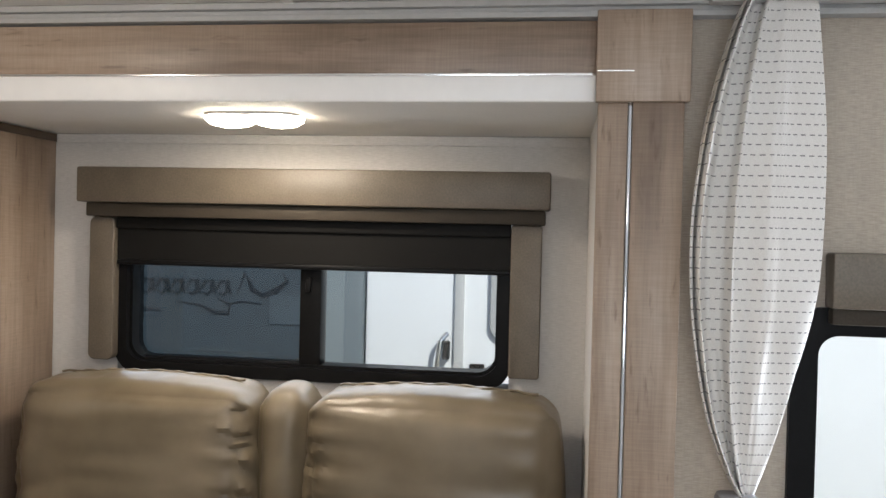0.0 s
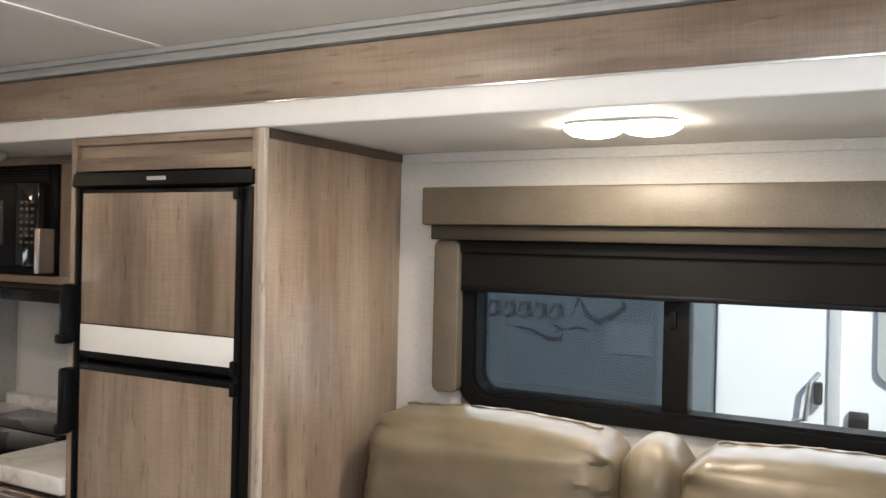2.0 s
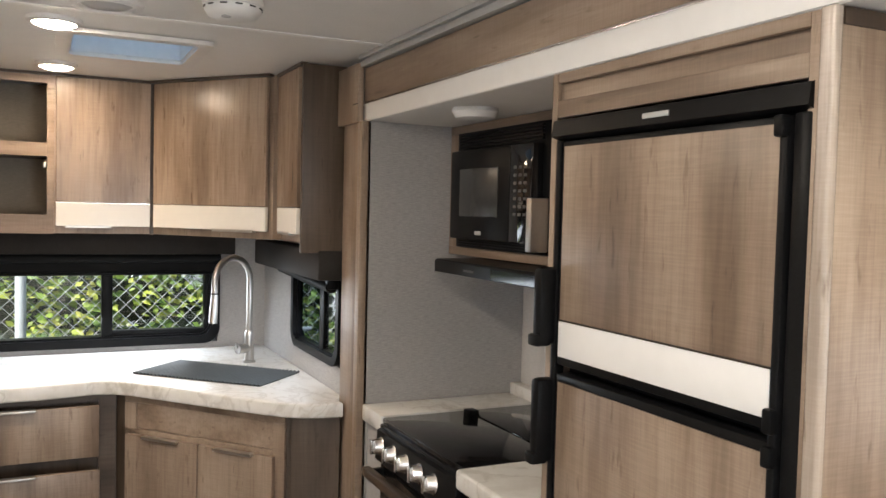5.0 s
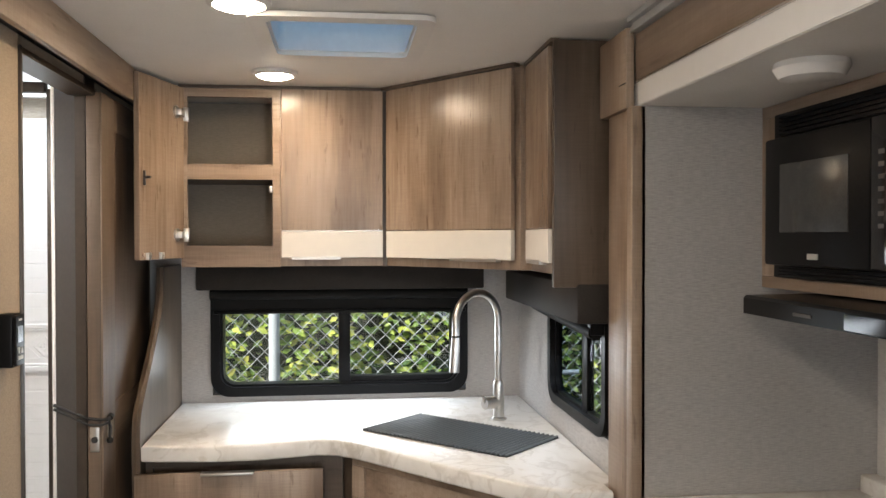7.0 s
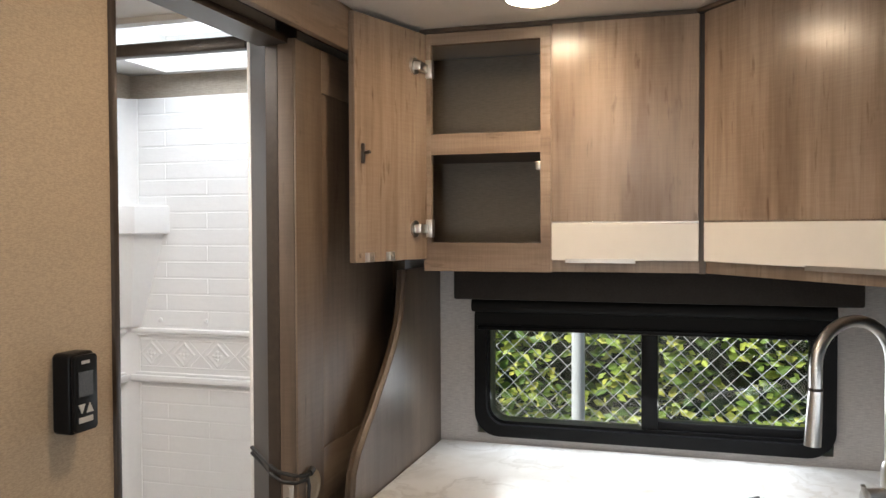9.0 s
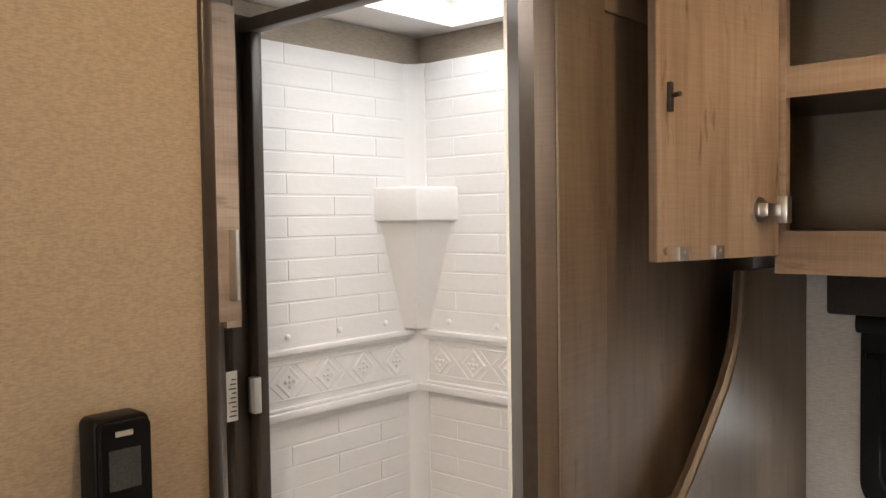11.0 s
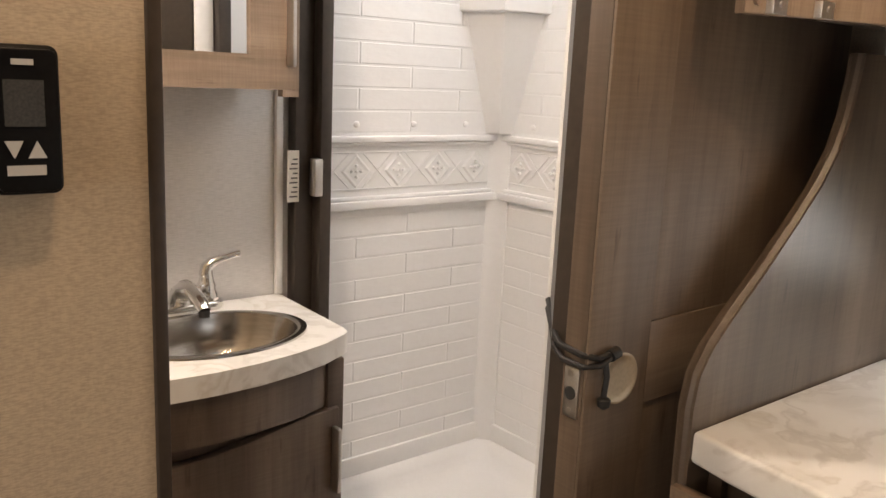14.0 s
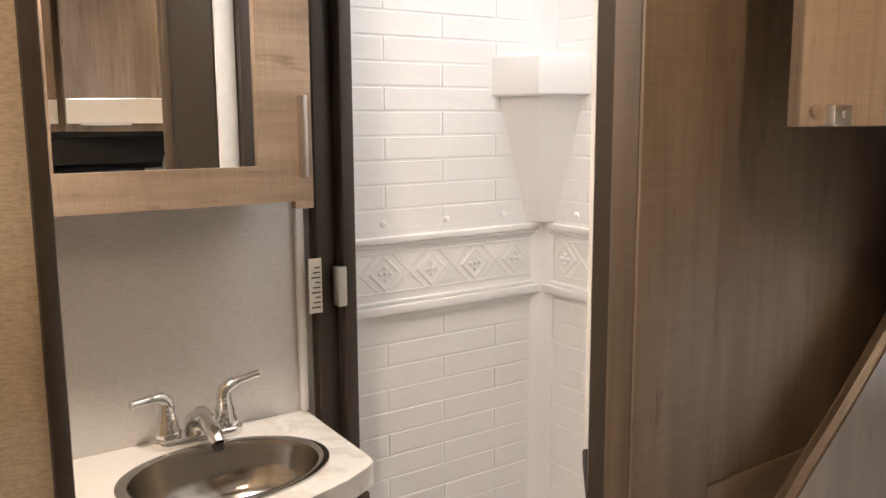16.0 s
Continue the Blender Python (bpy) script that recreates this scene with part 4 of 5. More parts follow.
for x in (-3.775, -3.85):
    y = 0.3805 + (-3.732 - x) / 0.268 * 0.078
    c_ = part("clip", B(x - 0.016, x + 0.016, y - 0.006, y + 0.006, 1.441, 1.462, bevel=0.001), satin, od, "small metal clip")
    part("screw", rod(bmesh.new(), (x, y + 0.005, 1.453), (x, y + 0.009, 1.453), 0.004, 10), nickel, c_)
part("bumper", rod(bmesh.new(), (-3.745, 0.378, 1.456), (-3.744, 0.388, 1.456), 0.006, 12), oak_z, od)
part("catch", B(-4.03, -4.012, 0.724, 0.737, 1.655, 1.675, bevel=0.002), nickel, uc)

uc = thing("wall_cabinet", (-4.2, 0.93, 1.41), "oak foil wall cabinet with a cream strip along the door foot", "cabinet", "wall cabinets")
part("body", B(-4.357, -4.004, 0.7625, 1.112, 1.412, 1.998), oak_z, uc)
upper_door(uc, (-3.998, 0.768), (-3.998, 1.098), (1, 0), pull=(0.10, 0.58))
part("door_gap", B(-4.006, -4.000, 1.099, 1.113, 1.41, 1.998), dusk_z, uc)

uc = thing("corner_wall_cabinet", (-4.0, 1.4, 1.41), "oak foil corner wall cabinet set at an angle", "cabinet", "wall cabinets")
part("body", prism([(-4.357, 1.113), (-4.004, 1.113), (-3.552, 1.470), (-3.552, 1.638), (-4.357, 1.638)], 2, 1.412, 1.998), oak_z, uc)
dv = Vector((0.452, 0.357)).normalized()
p0, p1 = Vector((-4.004, 1.113)), Vector((-3.552, 1.470))
nv_ = Vector((dv.y, -dv.x))
upper_door(uc, p0 + dv * 0.022 + nv_ * 0.006, p1 - dv * 0.016 + nv_ * 0.006, nv_, pull=(0.55, 0.9))
uc = thing("end_wall_cabinet", (-3.4, 1.55, 1.41), "narrow oak foil wall cabinet with a dark end panel", "cabinet", "wall cabinets")
part("body", B(-3.551, -3.262, 1.502, 1.638, 1.412, 1.998), oak_z, uc)
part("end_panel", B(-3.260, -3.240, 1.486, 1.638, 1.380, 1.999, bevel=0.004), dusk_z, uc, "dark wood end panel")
upper_door(uc, (-3.530, 1.497), (-3.276, 1.497), (0, -1), pull=(0.1, 0.7))
for nm, bm_ in (("cabinet_crown", B(-4.02, -3.99, 0.44, 1.115, 1.992, 2.002)), ("cabinet_crown", slab(p0 + nv_ * 0.002, p1 + nv_ * 0.002, 1.992, 2.002, 0.026)), ("cabinet_crown", B(-3.550, -3.242, 1.478, 1.500, 1.992, 2.002))):
    setting(nm, bm_, dusk_y, "thin dark wood strip between cabinets and ceiling", "trim")

# ---- rear kitchen: counter ----
front = [(-3.720, 0.381), (-3.706, 0.45), (-3.690, 0.60), (-3.694, 0.72), (-3.716, 0.83), (-3.728, 0.89), (-3.716, 0.945), (-3.672, 1.00), (-3.56, 1.098), (-3.40, 1.235), (-3.25, 1.366), (-3.190, 1.425), (-3.158, 1.475), (-3.138, 1.54), (-3.130, 1.602)]
single("worktop", prism(front + [(-3.130, 1.604), (-3.196, 1.604), (-3.196, 1.637), (-4.357, 1.637), (-4.357, 0.381)], 2, 0.852, 0.900, 0.007), marble_top, "veined cream marble laminate worktop with a curved front", "worktop")

bc = thing("drawer_cabinet", (-4.0, 0.65, 0), "oak foil drawer unit with its drawers standing ajar", "cabinet")
part("body", B(-4.355, -3.780, 0.384, 0.965, 0.0, 0.850), dusk_z, bc)
part("face_frame", ring([(0.384, 0.0), (0.965, 0.0), (0.965, 0.850), (0.384, 0.850)], [(0.405, 0.05), (0.905, 0.05), (0.905, 0.825), (0.405, 0.825)], 0, -3.779, -3.762), dusk_y, bc)
for z0, z1, x in ((0.640, 0.820, -3.700), (0.410, 0.605, -3.655), (0.10, 0.385, -3.742)):
    d = part("drawer", B(x - 0.018, x, 0.366, 0.905, z0, z1, bevel=0.002), oak_z, bc, "oak foil drawer front, pulled out a little")
    part("box_side", B(x - 0.10, x - 0.019, 0.415, 0.427, z0 + 0.02, z1 - 0.03), dusk_x, d)
    part("box_side", B(x - 0.10, x - 0.019, 0.880, 0.892, z0 + 0.02, z1 - 0.03), dusk_x, d)
    part("pull", B(x - 0.004, x + 0.024, 0.555, 0.705, z1 - 0.004, z1 + 0.004, bevel=0.0015), satin, d, "satin metal edge pull")

sc = thing("sink_cabinet", (-3.5, 1.4, 0), "angled oak foil sink cabinet with two doors", "cabinet")
c0, c1 = Vector((-3.735, 1.000)), Vector((-3.225, 1.445))
cd = (c1 - c0).normalized()
cn = Vector((cd.y, -cd.x))
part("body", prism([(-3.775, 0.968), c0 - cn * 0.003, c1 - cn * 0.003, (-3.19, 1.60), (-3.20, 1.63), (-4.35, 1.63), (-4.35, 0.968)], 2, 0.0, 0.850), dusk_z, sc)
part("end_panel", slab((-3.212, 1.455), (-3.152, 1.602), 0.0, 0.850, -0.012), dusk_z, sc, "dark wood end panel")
L = (c1 - c0).length
def on(a):
    return c0 + cd * a
part("face_rail", slab(on(0.0), on(L), 0.825, 0.851, 0.012), oak_x, sc)
part("face_rail", slab(on(0.0), on(L), 0.705, 0.732, 0.012), oak_x, sc)
part("face_stile", slab(on(0.0), on(0.05), 0.0, 0.824, 0.012), oak_z, sc)
part("face_stile", slab(on(L - 0.045), on(L), 0.0, 0.824, 0.013), oak_z, sc)
part("false_front", slab(on(0.05), on(L - 0.045), 0.733, 0.824, 0.004), oak_x, sc)
for a, c in ((0.030, L / 2 - 0.003), (L / 2 + 0.003, L - 0.035)):
    d = part("door", slab(on(a) + cn * 0.013, on(c) + cn * 0.013, 0.06, 0.715, 0.018), oak_z, sc)
    m_ = (a + c) / 2
    edge_pull(on(m_ - 0.075) + cn * 0.025, on(m_ + 0.075) + cn * 0.025, 0.708, cn, d)

# sink covered by a roll-up rack
sx = Matrix.Translation((-3.745, 1.318, 0.9)) @ Matrix.Rotation(radians(45.5), 4, "Z")
sk = thing("sink_rack", (-3.745, 1.318, 0.9), "dark slatted roll-up rack lying over the sink", "sink rack")
bm = bmesh.new()
box(bm, -0.268, 0.268, -0.142, 0.142, 0.0008, 0.0016, m=sx)
part("sink_opening", bm, black_plastic, sk, "dark sink below")
for i in range(34):
    x = -0.264 + 0.016 * i
    bm = bmesh.new()
    rod(bm, sx @ Vector((x, -0.143, 0.0052)), sx @ Vector((x, 0.143, 0.0052)), 0.0040, 8)
    part("slat", bm, slate, sk)
for y in (-0.130, 0.130):
    bm = bmesh.new()
    box(bm, -0.27, 0.27, y - 0.010, y + 0.010, 0.003, 0.0042, m=sx)
    part("edge_strip", bm, black_plastic, sk)

# gooseneck faucet, spout reaching towards the sink
fa = thing("faucet", (-3.945, 1.480, 0.9), "brushed nickel gooseneck kitchen faucet", "faucet")
fx, fy = -3.945, 1.480
sd_ = Vector((0.50, -0.866))
part("base", lathe([(0.027, 0), (0.027, 0.006), (0.019, 0.010), (0.019, 0.115), (0.016, 0.125), (0.013, 0.130)], (fx, fy, 0.9), 24), nickel, fa)
pts = [(fx, fy, 1.02), (fx, fy, 1.235)]
for i in range(1, 15):
    a = math.pi * i / 14
    r = 0.090
    pts.append((fx + sd_.x * r * (1 - math.cos(a)), fy + sd_.y * r * (1 - math.cos(a)), 1.235 + r * math.sin(a)))
ex, ey = fx + sd_.x * 0.18, fy + sd_.y * 0.18
pts.append((ex + 0.002, ey, 1.19))
part("spout", tube(bmesh.new(), pts, 0.0125, 14), nickel, fa)
hh = part("spray_head", tube(bmesh.new(), [(ex + 0.002, ey, 1.188), (ex + 0.004, ey - 0.003, 1.13), (ex + 0.006, ey - 0.006, 1.075)], [0.0135, 0.0155, 0.0165], 16), nickel, fa)
part("collar", rod(bmesh.new(), (ex + 0.002, ey, 1.186), (ex + 0.002, ey, 1.192), 0.0145, 16), rubber_line, hh)
lv = part("lever_hub", rod(bmesh.new(), (fx, fy, 0.958), (fx + 0.028, fy - 0.052, 0.958), 0.019, 20), nickel, fa)
part("lever", tube(bmesh.new(), [(fx + 0.026, fy - 0.05, 0.960), (fx + 0.030, fy - 0.056, 0.975), (fx + 0.034, fy - 0.058, 0.985)], 0.005, 8), nickel, lv)

# curved splash panel between the sliding door and the counter
cv = [(-4.357, 0.80), (-3.716, 0.80), (-3.714, 0.93), (-3.722, 0.975), (-3.746, 1.010), (-3.788, 1.048), (-3.850, 1.098), (-3.922, 1.162), (-3.978, 1.215), (-4.018, 1.268), (-4.038, 1.315), (-4.049, 1.365), (-4.056, 1.408), (-4.357, 1.408)]
sp_ = thing("splash_panel", (-4.0, 0.37, 0.0), "dark wood end panel with a sweeping curved edge", "panel")
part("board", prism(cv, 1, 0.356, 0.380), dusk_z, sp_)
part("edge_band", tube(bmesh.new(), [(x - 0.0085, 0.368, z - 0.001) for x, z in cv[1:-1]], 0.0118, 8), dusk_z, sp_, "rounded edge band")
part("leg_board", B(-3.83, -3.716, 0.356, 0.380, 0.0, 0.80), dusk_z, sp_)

# ---- bathroom wall, sliding door, thermostat ----
def door_frame():
    d = thing("doorway_trim", (-3.28, 0.27, 0), "dark bronze trim round the bathroom doorway", "door frame", kind="structure")
    part("jamb", B(-3.039, -3.0265, 0.232, 0.306, 0, 1.905, bevel=0.003), bronze, d)
    part("jamb", prism([(-3.574, 0.273), (-3.574, 0.246), (-3.648, 0.170), (-3.70, 0.172), (-3.70, 0.204), (-3.664, 0.204), (-3.664, 0.273)], 2, 0, 2.0), bronze, d)
    part("head", B(-3.573, -3.040, 0.232, 0.302, 1.89, 1.904), bronze, d)
    return d


door_frame()
dr = thing("door_1", (-3.84, 0.32, 0.02), "oak foil sliding bathroom door pushed fully open", "door", kind="structure")
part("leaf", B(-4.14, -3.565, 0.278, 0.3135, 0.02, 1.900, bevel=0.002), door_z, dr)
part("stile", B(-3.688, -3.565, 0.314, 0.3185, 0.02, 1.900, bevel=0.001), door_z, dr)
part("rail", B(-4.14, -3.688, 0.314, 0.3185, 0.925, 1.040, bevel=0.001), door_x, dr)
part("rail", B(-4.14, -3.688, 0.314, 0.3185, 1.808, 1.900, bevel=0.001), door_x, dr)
fp = part("flush_pull", lathe([(0.034, 0.0), (0.035, 0.0022), (0.0325, 0.0028), (0.0295, 0.0016), (0.020, 0.0008), (0.006, 0.0006)], (-3.630, 0.3187, 0.972), 32, (0, 1, 0)), pull_bronze, dr, "round satin flush pull")
lp = part("latch_plate", B(-3.5655, -3.5625, 0.284, 0.308, 0.925, 0.992, bevel=0.001), satin, dr, "satin latch plate")
for z in (0.933, 0.984):
    part("screw", rod(bmesh.new(), (-3.5625, 0.296, z), (-3.561, 0.296, z), 0.005, 10), nickel, lp)
part("latch_hole", rod(bmesh.new(), (-3.5628, 0.296, 0.958), (-3.5615, 0.296, 0.958), 0.009, 14), rubber_line, lp)
tr = thing("door_track", (-3.4, 0.34, 1.905), "oak foil track cover above the sliding door", "door track", kind="structure")
part("cover", B(-4.0, -2.45, 0.345, 0.363, 1.905, 2.001, bevel=0.002), oak_x, tr)
part("track", B(-4.0, -2.45, 0.302, 0.343, 1.925, 1.985), black_plastic, tr, "black track")
cd_ = thing("cord", (-3.60, 0.30, 0.95), "black elastic cord holding the sliding door open", "cord")
part("loop", tube(bmesh.new(), [(-3.67, 0.166, 1.040), (-3.650, 0.164, 1.038), (-3.600, 0.222, 1.030), (-3.568, 0.258, 1.024), (-3.560, 0.275, 1.018), (-3.562, 0.312, 1.013), (-3.578, 0.325, 1.010), (-3.602, 0.326, 1.013)], 0.0042, 8), cord_black, cd_)
part("loop", tube(bmesh.new(), [(-3.67, 0.166, 1.030), (-3.650, 0.164, 1.026), (-3.600, 0.222, 1.016), (-3.568, 0.258, 1.008), (-3.560, 0.280, 1.000), (-3.563, 0.314, 0.998), (-3.580, 0.327, 1.000), (-3.600, 0.327, 1.008)], 0.0038, 8), cord_black, cd_)
part("tail", tube(bmesh.new(), [(-3.590, 0.326, 1.006), (-3.591, 0.330, 0.985), (-3.590, 0.328, 0.955)], 0.004, 8), cord_black, cd_)
part("bead", lathe([(0.004, -0.008), (0.008, -0.005), (0.009, 0.004), (0.004, 0.008)], (-3.590, 0.329, 0.950), 14), cord_black, cd_)
part("toggle", rod(bmesh.new(), (-3.598, 0.327, 1.010), (-3.612, 0.327, 1.014), 0.008, 14), cord_black, cd_)

th = thing("thermostat", (-2.913, 0.315, 1.247), "black wall thermostat with a small display and arrow keys", "thermostat")
part("body", prism(rounded(-2.955, -2.908, 1.253, 1.358, 0.007), 1, 0.301, 0.330, 0.004), black_plastic, th)
part("face", prism(rounded(-2.952, -2.910, 1.256, 1.355, 0.006), 1, 0.330, 0.336, 0.001), black_plastic, th)
part("display", B(-2.942, -2.916, 0.336, 0.3372, 1.302, 1.334), screen_grey, th, "grey display")
for sgn, x in ((1, -2.936), (-1, -2.921)):
    a = [(x - 0.006, 1.286 - sgn * 0.006), (x + 0.006, 1.286 - sgn * 0.006), (x, 1.286 + sgn * 0.006)]
    part("arrow_key", prism(a, 1, 0.336, 0.3376), grey_ink, th, "pale arrow key")
part("bar_key", B(-2.941, -2.916, 0.336, 0.3376, 1.268, 1.275), grey_ink, th)
part("badge", B(-2.936, -2.922, 0.336, 0.3374, 1.344, 1.348), grey_ink, th)

# ---- bathroom ----
va = thing("vanity", (-3.38, -0.42, 0), "dark wood bow-fronted vanity cabinet", "vanity")
bow = [(-3.592, -0.318), (-3.55, -0.293), (-3.48, -0.272), (-3.40, -0.260), (-3.32, -0.258), (-3.24, -0.266), (-3.17, -0.285), (-3.15, -0.318)]
part("body", prism([(-3.600, -0.638)] + [(-3.600, -0.335), (-3.592, -0.318), (-3.575, -0.318), (-3.165, -0.318), (-3.145, -0.335), (-3.145, -0.638)], 2, 0.0, 0.725), bath_z, va)
part("side_panel", B(-3.600, -3.586, -0.638, -0.332, 0.7255, 0.821), bath_z, va)
part("apron", prism([(-3.585, -0.325)] + [(x, y - 0.010) for x, y in bow] + [(-3.155, -0.325)], 2, 0.728, 0.819), bath_z, va)
part("stile", B(-3.604, -3.568, -0.330, -0.305, 0.0, 0.819, bevel=0.003), bath_z, va)
vd = part("door", prism([(-3.588, 0.05), (-3.17, 0.05), (-3.17, 0.690), (-3.25, 0.688), (-3.33, 0.690), (-3.42, 0.702), (-3.50, 0.718), (-3.588, 0.726)], 1, -0.316, -0.296, 0.002), bath_z, va, "door with a curved top edge")
part("handle", B(-3.583, -3.573, -0.298, -0.272, 0.560, 0.690, bevel=0.003), satin, vd, "satin metal pull")
part("handle", B(-3.222, -3.210, -0.297, -0.246, 0.600, 0.802, bevel=0.004), satin, vd, "satin metal pull")
vt = thing("bathroom_worktop", (-3.40, -0.43, 0.825), "cream marble laminate worktop on the vanity", "worktop")
top = [(-3.640, -0.638), (-3.628, -0.345), (-3.622, -0.325), (-3.606, -0.312), (-3.55, -0.283), (-3.48, -0.262), (-3.40, -0.248), (-3.32, -0.245), (-3.22, -0.252), (-3.15, -0.265), (-3.12, -0.285), (-3.12, -0.638)]
def to_edge(angle):
    """The point where a ray from the bowl's centre leaves the outline."""
    c = Vector((-3.40, -0.435))
    d = Vector((math.cos(angle), math.sin(angle)))
    best = 9.0
    for a, b in zip(top, top[1:] + top[:1]):
        a, b = Vector(a) - c, Vector(b) - c
        e = b - a
        den = d.x * e.y - d.y * e.x
        if abs(den) < 1e-9:
            continue
        t, u = (a.x * e.y - a.y * e.x) / den, (a.x * d.y - a.y * d.x) / den
        if t > 0 and -1e-6 <= u <= 1 + 1e-6:
            best = min(best, t)
    return c + d * best
ang = sorted([6.28319 * i / 72 for i in range(72)] + [math.atan2(y + 0.435, x + 3.40) % 6.28319 for x, y in top])
part("slab", ring([to_edge(a) for a in ang], [(-3.40 + 0.166 * math.cos(a), -0.435 + 0.123 * math.sin(a)) for a in ang], 2, 0.822, 0.862), marble_top, vt)
ba = thing("washbasin", (-3.40, -0.44, 0.80), "oval stainless steel washbasin set in the top", "washbasin")
def oval(profile, closed_top=False):
    bm = lathe(profile, (0, 0, 0), 48)
    bmesh.ops.delete(bm, geom=[f for f in bm.faces if len(f.verts) > 8 and (f.calc_center_median().z > -0.05 or closed_top)], context="FACES_ONLY")
    bmesh.ops.transform(bm, matrix=Matrix.Translation((-3.40, -0.435, 0.862)) @ Matrix.Diagonal((1.0, 0.74, 1, 1)), verts=bm.verts)
    return bm
part("rim", oval([(0.182, 0.0005), (0.181, 0.004), (0.172, 0.006), (0.164, 0.004), (0.160, 0.001)]), steel, ba)
part("bowl", oval([(0.1605, 0.0035), (0.158, -0.006), (0.150, -0.040), (0.135, -0.075), (0.105, -0.100), (0.06, -0.110), (0.02, -0.113)]), steel, ba)
part("drain", oval([(0.022, -0.1125), (0.022, -0.110), (0.012, -0.1095)]), chrome, ba)
bf = thing("basin_faucet", (-3.406, -0.6, 0.862), "polished nickel two-handle washbasin faucet", "faucet")
part("base", prism(rounded(-3.492, -3.320, -0.630, -0.578, 0.025), 2, 0.8625, 0.880, 0.004), chrome, bf)
for sgn, x, up in ((-1, -3.460, 0.012), (1, -3.352, -0.004)):
    part("valve", lathe([(0.0235, 0), (0.0245, 0.008), (0.0220, 0.016), (0.0185, 0.024), (0.0195, 0.032), (0.0165, 0.038), (0.0135, 0.052), (0.0125, 0.068), (0.006, 0.076)], (x, -0.604, 0.879), 24), chrome, bf)
    lever = part("handle", tube(bmesh.new(), [(x - sgn * 0.004, -0.604, 0.930), (x, -0.603, 0.948), (x + sgn * 0.010, -0.601, 0.957), (x + sgn * 0.026, -0.598, 0.959 + up * 0.35), (x + sgn * 0.060, -0.592, 0.960 + up), (x + sgn * 0.066, -0.591, 0.960 + up)], [0.012, 0.0125, 0.011, 0.0080, 0.0072, 0.0085], 14), chrome, bf)
    part("tip_ring", rod(bmesh.new(), (x + sgn * 0.025, -0.598, 0.959 + up * 0.35), (x + sgn * 0.029, -0.5975, 0.959 + up * 0.42), 0.0088, 14), chrome, lever)
part("spout", tube(bmesh.new(), [(-3.406, -0.606, 0.876), (-3.406, -0.600, 0.900), (-3.406, -0.578, 0.914), (-3.406, -0.535, 0.913), (-3.406, -0.498, 0.902), (-3.406, -0.488, 0.892)], [0.024, 0.023, 0.020, 0.016, 0.0135, 0.012], 18), chrome, bf)
part("aerator", rod(bmesh.new(), (-3.406, -0.490, 0.893), (-3.406, -0.489, 0.880), 0.0105, 16), rubber_line, bf)

md = thing("medicine_cabinet", (-3.35, -0.55, 1.30), "oak foil medicine cabinet with a mirror door", "cabinet")
part("body", B(-3.565, -3.10, -0.638, -0.485, 1.318, 1.93), oak_z, md)
dd = part("door", ring([(-3.590, 1.309), (-3.095, 1.309), (-3.095, 1.935), (-3.590, 1.935)], [(-3.490, 1.372), (-3.170, 1.372), (-3.170, 1.87), (-3.490, 1.87)], 1, -0.484, -0.464), oak_x, md)
part("stile_foot", B(-3.590, -3.556, -0.484, -0.4645, 1.296, 1.3088), oak_z, dd)
part("mirror", B(-3.492, -3.168, -0.480, -0.472, 1.370, 1.872), mirror_mat, dd, "mirror pane", smooth=False)
part("handle", B(-3.572, -3.564, -0.466, -0.440, 1.352, 1.492, bevel=0.002), satin, dd, "slim satin pull")


def brick_panel(axis, face, out, u0, u1, rows, seed, parent):
    """Moulded wall sheet with shallow running-bond bricks standing proud of the joints."""
    rnd = random.Random(seed)
    lo, hi = min(face, face - out * 0.02), max(face, face - out * 0.02)
    z0, z1 = rows
    sheet = part("wall_sheet", B(*((u0, u1, lo, hi) if axis == 1 else (lo, hi, u0, u1)), z0, z1), shower_white, parent, smooth=False)
    h, w, gap, slope = 0.0505, 0.290, 0.0030, 0.0020
    k, z = 0, z0 + 0.01
    while z + h <= z1 + 0.005:
        u = u0 - (0.5 if k % 2 else 0.0) * w
        while u < u1:
            a, c = max(u + gap / 2, u0 + 0.002), min(u + w - gap / 2, u1 - 0.002)
            if c - a > 0.02:
                t, zt = 0.0007 + 0.0010 * rnd.random(), min(z + h - gap, z1 - 0.001)
                bm = bmesh.new()
                rings = []
                for inset, depth in ((0.0, -0.001), (slope * 0.4, t * 0.6), (slope, t)):
                    ring_ = []
                    for pu, pz in ((a + inset, z + inset), (c - inset, z + inset), (c - inset, zt - inset), (a + inset, zt - inset)):
                        q = [0, 0, pz + 0.0010 * (rnd.random() - 0.5)]
                        q[axis], q[1 - axis] = face + out * (depth + (0.0004 * (rnd.random() - 0.5) if depth > 0 else 0)), pu
                        ring_.append(bm.verts.new(q))
                    rings.append(ring_)
                for r0, r1 in zip(rings, rings[1:]):
                    for n_ in range(4):
                        bm.faces.new((r0[n_], r0[(n_ + 1) % 4], r1[(n_ + 1) % 4], r1[n_]))
                bm.faces.new(rings[-1])
                bm.faces.new(rings[0][::-1])
                bmesh.ops.recalc_face_normals(bm, faces=bm.faces)
                part("brick", bm, shower_white, sheet, smooth=False)
            u += w
        z += h
        k += 1
    return sheet


